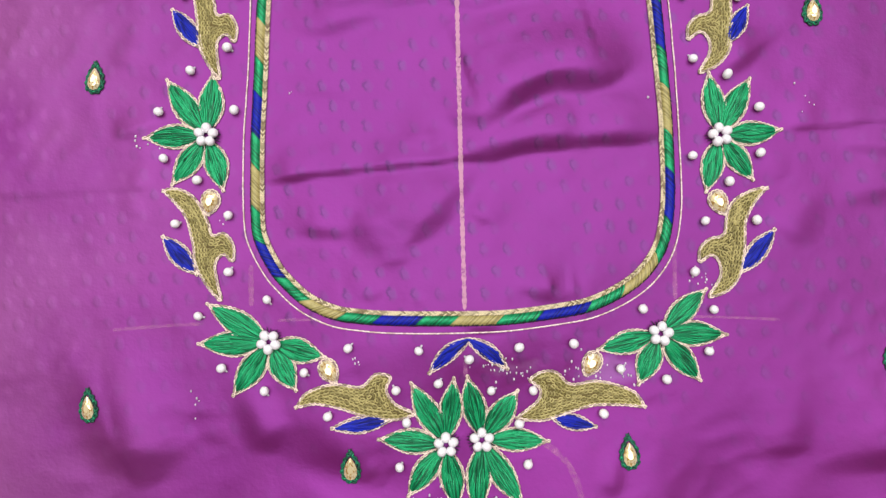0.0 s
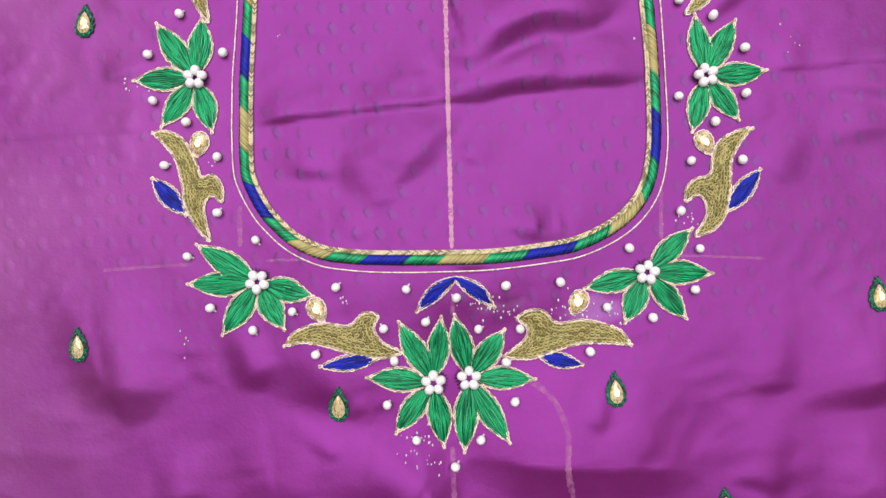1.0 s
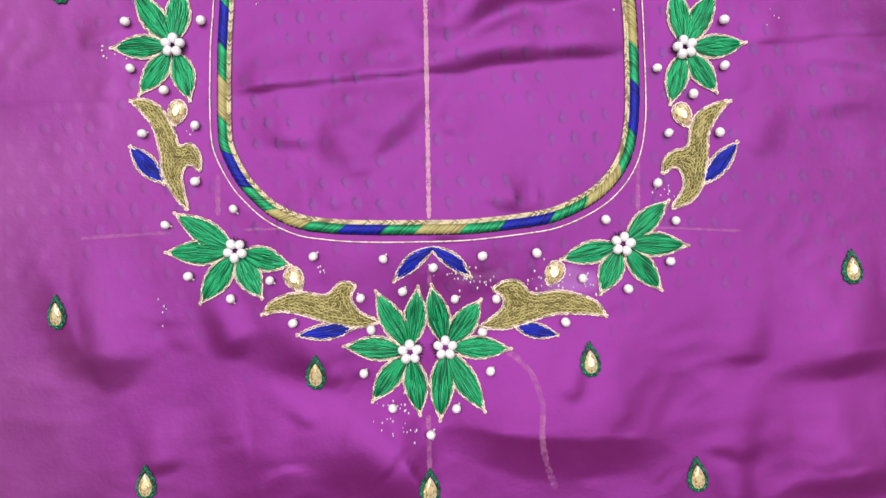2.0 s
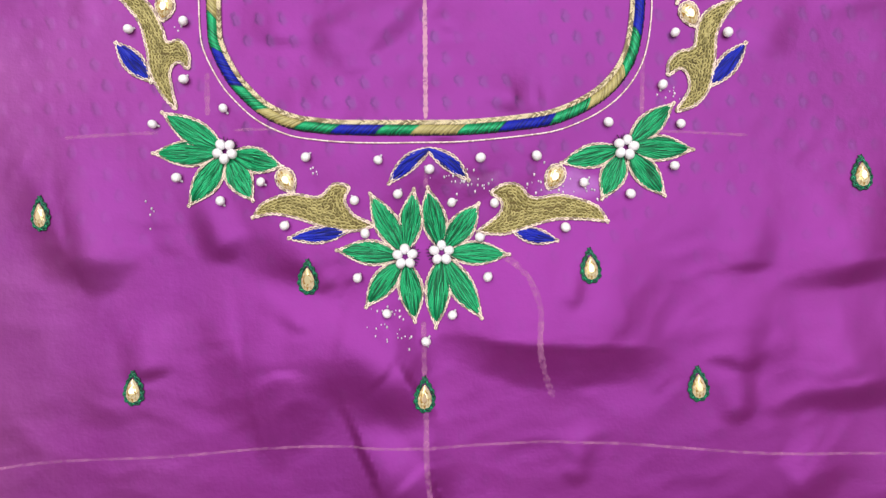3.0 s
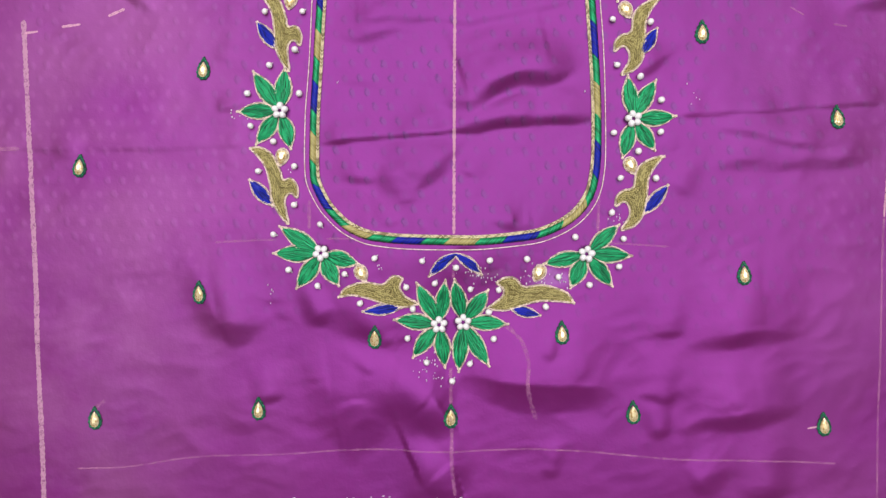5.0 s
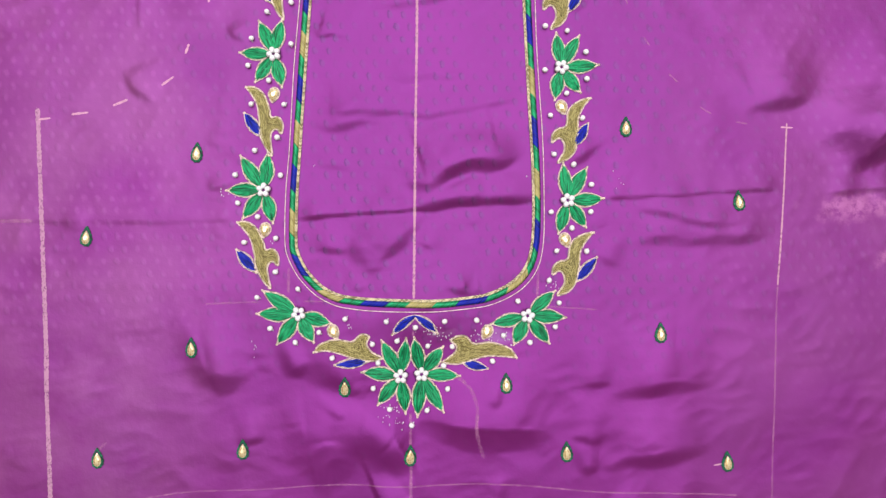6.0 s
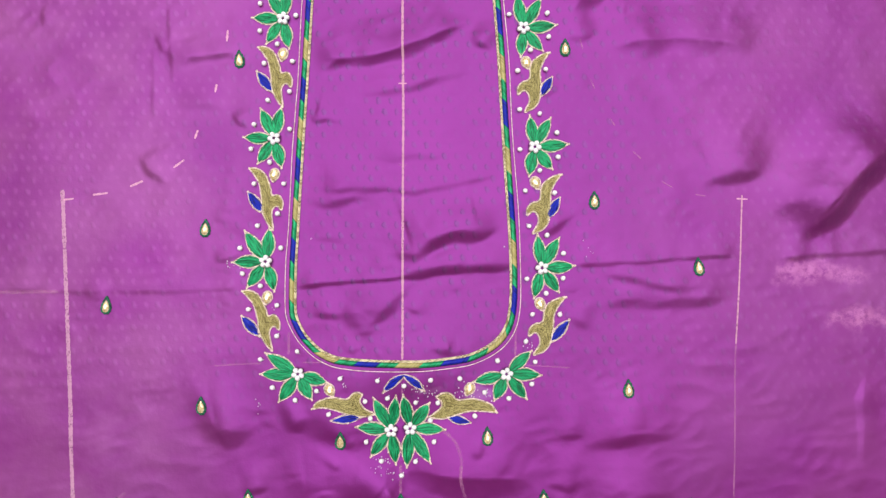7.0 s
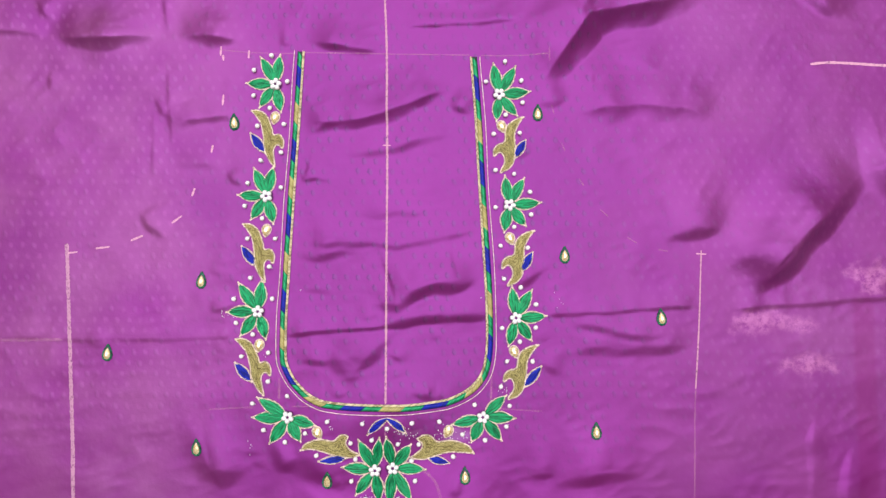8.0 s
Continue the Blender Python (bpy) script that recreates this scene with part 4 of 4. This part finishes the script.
# ---- small blue leaves and the chevron ----
def blue_leaf(x0, y0, x1, y1, half, seed):
    rng = random.Random(seed)
    hub, origin = thing("blue_leaf", (x0 + x1) / 2 * MM, (y0 + y1) / 2 * MM, "small royal blue satin leaf with a gold outline", "embroidered leaf", "blue leaves round the neckline")
    blade = Blade(x0, y0, math.degrees(math.atan2(y1 - y0, x1 - x0)), math.hypot(x1 - x0, y1 - y0), half, 0.0, True, 0.7)
    fill, rim = Heap(), Heap()
    blade.satin(fill, 44, rng)
    drape("satin_fill", fill, BLUE, hub, origin, "royal blue satin stitch")
    for side in (-1, 1):
        chain(rim, blade.rim(side, -0.02, 1.02, 1.12), 0.42 * MM, 1.6 * MM, rng=rng)
    drape("outline_cord", rim, ZARI, hub, origin, "pale gold chain-stitch outline")


blue_leaf(-109.4, 38.7, -97.6, 25.4, 3.0, 41)
blue_leaf(-105.6, 123.6, -95.3, 109.4, 2.9, 42)
blue_leaf(-100.6, 207.6, -89.7, 193.3, 2.9, 43)
blue_leaf(113.1, 36.0, 100.8, 21.4, 2.9, 44)
blue_leaf(107.4, 119.2, 99.0, 105.4, 2.7, 45)
blue_leaf(102.8, 202.5, 95.0, 189.6, 2.7, 46)
blue_leaf(-47.0, -31.1, -27.6, -29.0, 2.4, 47)
blue_leaf(45.8, -32.6, 31.0, -29.4, 2.2, 48)


def chevron():
    rng = random.Random(51)
    hub, origin = thing("blue_chevron", 1.5 * MM, -4 * MM, "royal blue satin chevron with gold outline under the neckline", "embroidery")
    arms = (Blade(2.2, -0.4, 180 + 38.5, 18.4, 2.2, -0.9, True, 0.7), Blade(0.8, -0.4, -37, 17.6, 2.2, 0.9, True, 0.7))
    for blade, sides in zip(arms, ((-1, 1), (-1, 1))):
        fill, rim = Heap(), Heap()
        blade.satin(fill, 44, rng)
        arm = drape("satin_arm", fill, BLUE, hub, origin, "royal blue satin stitch")
        for side in sides:
            chain(rim, blade.rim(side, 0.06, 1.02, 1.12), 0.42 * MM, 1.6 * MM, rng=rng)
        drape("outline_cord", rim, ZARI, hub, origin, "pale gold chain-stitch outline")


chevron()


# ---- stones ----
def drop_curve(a, b, count, sharp=1.0):
    f = np.linspace(0, 2 * math.pi, count, endpoint=False)
    return np.c_[a * np.sin(f) * np.abs(np.sin(f / 2)) ** sharp, b * np.cos(f)]


def cut_stone(heap, curve, high):
    """A faceted, flat-backed stone on a closed curve."""
    n = len(curve)
    c = curve.mean(0)
    rings = []
    for scale, z, shift in ((1.0, 0.3, 0), (1.0, 0.55, 0), (0.70, 0.84, 0.5), (0.40, 1.0, 0)):
        pts = curve if not shift else (curve + np.roll(curve, -1, 0)) / 2
        rings.append(np.c_[c + (pts - c) * scale, np.full(n, high * z)])
    faces = []
    for r in range(3):
        for i in range(n):
            j = (i + 1) % n
            a, b = r * n, (r + 1) * n
            faces += [(a + j, a + i, b + i), (a + j, b + i, b + j)]
    faces.append(tuple(3 * n + i for i in range(n))[::-1])
    allv = np.vstack(rings)
    for f in faces:
        heap.add(allv[list(f)], [tuple(range(len(f)))])


def turned(curve, x, y, angle):
    a = radians(angle)
    m = np.array([[math.cos(a), -math.sin(a)], [math.sin(a), math.cos(a)]])
    return (curve @ m.T + (x, y)) * MM


def set_stone(x, y, angle, seed):
    rng = random.Random(seed)
    hub, origin = thing("set_stone", x * MM, y * MM, "oval pale gold foiled stone ringed with gold cord", "stone", "gold stones beside the leaves")
    heap, rim = Heap(), Heap()
    cut_stone(heap, turned(drop_curve(3.2, 3.9, 12, 0.45), x, y, angle), 2.3 * MM)
    drape("stone", heap, STONE, hub, origin, "faceted pale gold stone", False)
    ring = turned(drop_curve(3.6, 4.4, 24, 0.45), x, y, angle)
    chain(rim, np.vstack([ring, ring[:1]]), 0.40 * MM, 1.5 * MM, rng=rng)
    drape("outline_cord", rim, ZARI, hub, origin, "pale gold cord")


for i, (x, y, a) in enumerate([(-48.6, -10.9, -150), (45.6, -10.4, 150), (-92.2, 51.4, 168), (94.0, 46.8, -155), (-88.0, 135.6, 168), (91.4, 129.6, -155), (-82.9, 219.4, 168), (85.6, 212.8, -155)]):
    set_stone(x, y, a, 60 + i)


def drop_motif(x, y, angle, seed):
    rng = random.Random(seed)
    y = y + 0.9
    hub, origin = thing("stone_drop", x * MM, y * MM, "gold teardrop stone in a dark green stitched border", "stone", "teardrops scattered on the cloth")
    heap = Heap()
    cut_stone(heap, turned(drop_curve(3.0, 4.2, 12, 0.75) - (0, 0.6), x, y, angle), 2.3 * MM)
    drape("stone", heap, STONE, hub, origin, "faceted gold teardrop stone", False)
    rim = Heap()
    for a, b, z in ((3.55, 4.9, 0.65), (4.2, 5.8, 0.4)):
        ring = turned(drop_curve(a, b, 30, 0.9) + (0, 0.05), x, y, angle)
        cord(rim, np.vstack([ring, ring[:1]]), 0.42 * MM, 1.2 * MM, z * MM, rng)
    drape("stitched_border", rim, DARKGREEN, hub, origin, "dark green chain-stitch border")
    over = Heap()
    ring = turned(drop_curve(3.9, 5.3, 40, 0.9), x, y, angle)
    for q in ring[::4]:
        d = np.array([rng.uniform(-0.7, 0.7), rng.uniform(-0.7, 0.7)]) * MM
        over.strand(np.c_[np.vstack([q - d, q, q + d]), np.array([0.7, 1.05, 0.7]) * MM], np.array([0.15, 0.24, 0.15]) * MM)
    drape("highlight_stitches", over, GREEN, hub, origin, "brighter green stitches")


for i, (x, y, a) in enumerate([(-136.1, -22.6, 2), (-41.4, -45.9, -2), (57.8, -42.7, 2), (-103.6, -84.6, 0), (-0.7, -87.4, 0), (95.4, -84.6, 2), (152.8, -10.9, 0), (194.3, -89.6, 4)]):
    drop_motif(x, y, a, 80 + i)
for i, (x, y, a) in enumerate([(-192.7, -90.7, 3), (-135.1, 98.1, -3), (-202.4, 45.4, -4), (131.2, 116.6, 0), (201.3, 71.2, 6), (-113.0, 215.4, 3), (112.3, 222.4, 0)]):
    drop_motif(x, y, a, 90 + i)


# ---- single pearl beads ----
def pearl_bead(x, y, seed):
    rng = random.Random(seed)
    hub, origin = thing("pearl_bead", x * MM, y * MM, "single white pearl bead sewn onto the purple silk", "bead", "pearl beads round the neckline")
    heap, tail = Heap(), Heap()
    ball(heap, x * MM, y * MM, 1.65 * MM, rng.uniform(1.66, 1.88) * MM, rng.uniform(0, 3.1))
    drape("pearl", heap, PEARL, hub, origin)
    a = rng.choice((rng.uniform(0.3, 1.3), rng.uniform(-1.6, 3.1)))
    r = np.array([1.2, 1.9, rng.uniform(1.9, 2.4)]) * MM
    tail.strand(np.c_[x * MM + r * math.cos(a), y * MM + r * math.sin(a), np.array([0.9, 0.6, 0.2]) * MM], np.array([0.42, 0.42, 0.28]) * MM)
    drape("thread_end", tail, WHITE, hub, origin, "short white thread end")


BEADS_LOWER_LEFT = [(-71.2, 15.1), (-96.3, 9.7), (-88, -9.3), (-57.6, -11.3), (-72.2, -17.7), (-41.5, -2.9), (-16.2, -4.3), (-49, -26.8), (-24.6, -18.2), (-21.1, -29.7), (-9.5, -16.1), (1.7, -7.7), (-23.9, -45.3), (-13.6, -57.8), (-0.1, -67.8)]
BEADS_LOWER_RIGHT = [(9.3, -19.1), (19.5, -3.8), (39.2, -3), (24.3, -19.4), (19.1, -31.3), (49.2, -28.1), (55.8, -12.4), (72.2, -16.5), (87.7, -6.8), (90.1, 8), (64.7, 8.8), (21.7, -45.3), (9.2, -58.6)]
BEADS_SIDE_LEFT = [(-85.3, 108.9), (-99.1, 100.6), (-110.8, 85.3), (-82.9, 85.4), (-109, 67.9), (-96.6, 59.5), (-85.3, 46.3), (-104.8, 43.6), (-85.2, 25.5)]
BEADS_SIDE_RIGHT = [(83.9, 21.8), (107, 40), (88.4, 40.1), (97.8, 54.3), (109.4, 64.5), (84.9, 64.1), (109.7, 81.4), (98.6, 93.7), (86.5, 100)]
BEADS_TOP_LEFT = [(-85.8, 266.1), (-98.7, 255.1), (-73.8, 246.5), (-98.8, 235.9), (-86.6, 226.6), (-76, 214.4), (-95.6, 213.1), (-77.8, 193.3), (-92.8, 187.4), (-102.1, 170.6), (-77.5, 167.3), (-104, 153.5), (-91, 144.3), (-81.3, 129.4), (-101.6, 129.4)]
BEADS_TOP_RIGHT = [(88, 261.8), (73.7, 246.5), (100.1, 247.3), (100.9, 230.8), (88.3, 221.5), (79.4, 207.1), (98.6, 208), (80.6, 180.2), (94.3, 177.3), (105.9, 163.9), (80.5, 152.6), (106.6, 147.2), (94.1, 138.1), (84.1, 124.3), (104, 122.7)]
for i, (x, y) in enumerate(BEADS_LOWER_LEFT + BEADS_LOWER_RIGHT + BEADS_SIDE_LEFT + BEADS_SIDE_RIGHT + BEADS_TOP_LEFT + BEADS_TOP_RIGHT):
    pearl_bead(x, y, 200 + i)


# ---- specks and basting ----
def specks(name, spots, label, category, size=0.35):
    """Tiny raised dots scattered round spots (x, y, spread x, spread y, count)."""
    rng = random.Random(len(spots) * 17)
    heap = Heap()
    for x, y, sx, sy, count in spots:
        for _ in range(count):
            px, py = (x + rng.gauss(0, sx)) * MM, (y + rng.gauss(0, sy)) * MM
            ball(heap, px, py, 0.12 * MM, size * MM * rng.uniform(0.5, 1.2), 0.0, 6, 4, 0.7)
    x, y = spots[0][:2]
    ob = drape(name, heap, WHITE, None, (x * MM, y * MM, float(relief(x * MM, y * MM))))
    tagged(ob, label, category, kind="stuff")


specks("glue_specks", [(10, -11, 5, 2, 26), (22, -14, 5, 1.6, 14), (44, -12, 5, 3, 24), (-14, -58, 4, 4, 26), (-7, -66, 3, 2.5, 10), (-39, -8, 1.2, 1, 5), (-113, 74, 3, 1.5, 12), (-88, 44, 1, 1, 4), (-98, -22, 1, 3, 5),
                       (88, 18, 4, 2, 10), (60, -14, 5, 3, 14), (128, 82, 3, 4, 5), (-63, 91.5, 0.4, 0.4, 2), (69.5, 86.5, 0.4, 0.8, 3)], "scattered tiny white glue specks on the silk", "specks", 0.52)


def basting():
    rng = random.Random(9)
    heap = Heap()
    for a, b, y0, y1 in ((-110, -84, -134, -131.5), (-56, -32, -131.5, -129.5), (-8, 5, -130, -130), (24, 49, -132, -130), (60, 98, -131.5, -130), (118, 205, -134, -138.5)):
        x = a
        while x < b:
            y = y0 + (y1 - y0) * (x - a) / (b - a) + rng.gauss(0, 0.25)
            k = rng.uniform(0.35, 0.7)
            heap.strand(np.array([[x - k, y, 0.1], [x, y + 0.1, 0.45], [x + k, y + 0.15, 0.1]]) * MM, np.array([0.16, 0.26, 0.16]) * MM)
            x += rng.choice((3.1, 3.4, 3.8, 6.5, 9.5))
    ob = drape("basting_stitches", heap, WHITE, None, (0.024, -0.131, float(relief(0.024, -0.131))))
    tagged(ob, "broken row of tiny white basting stitches along the hem", "stitches", kind="stuff")


basting()
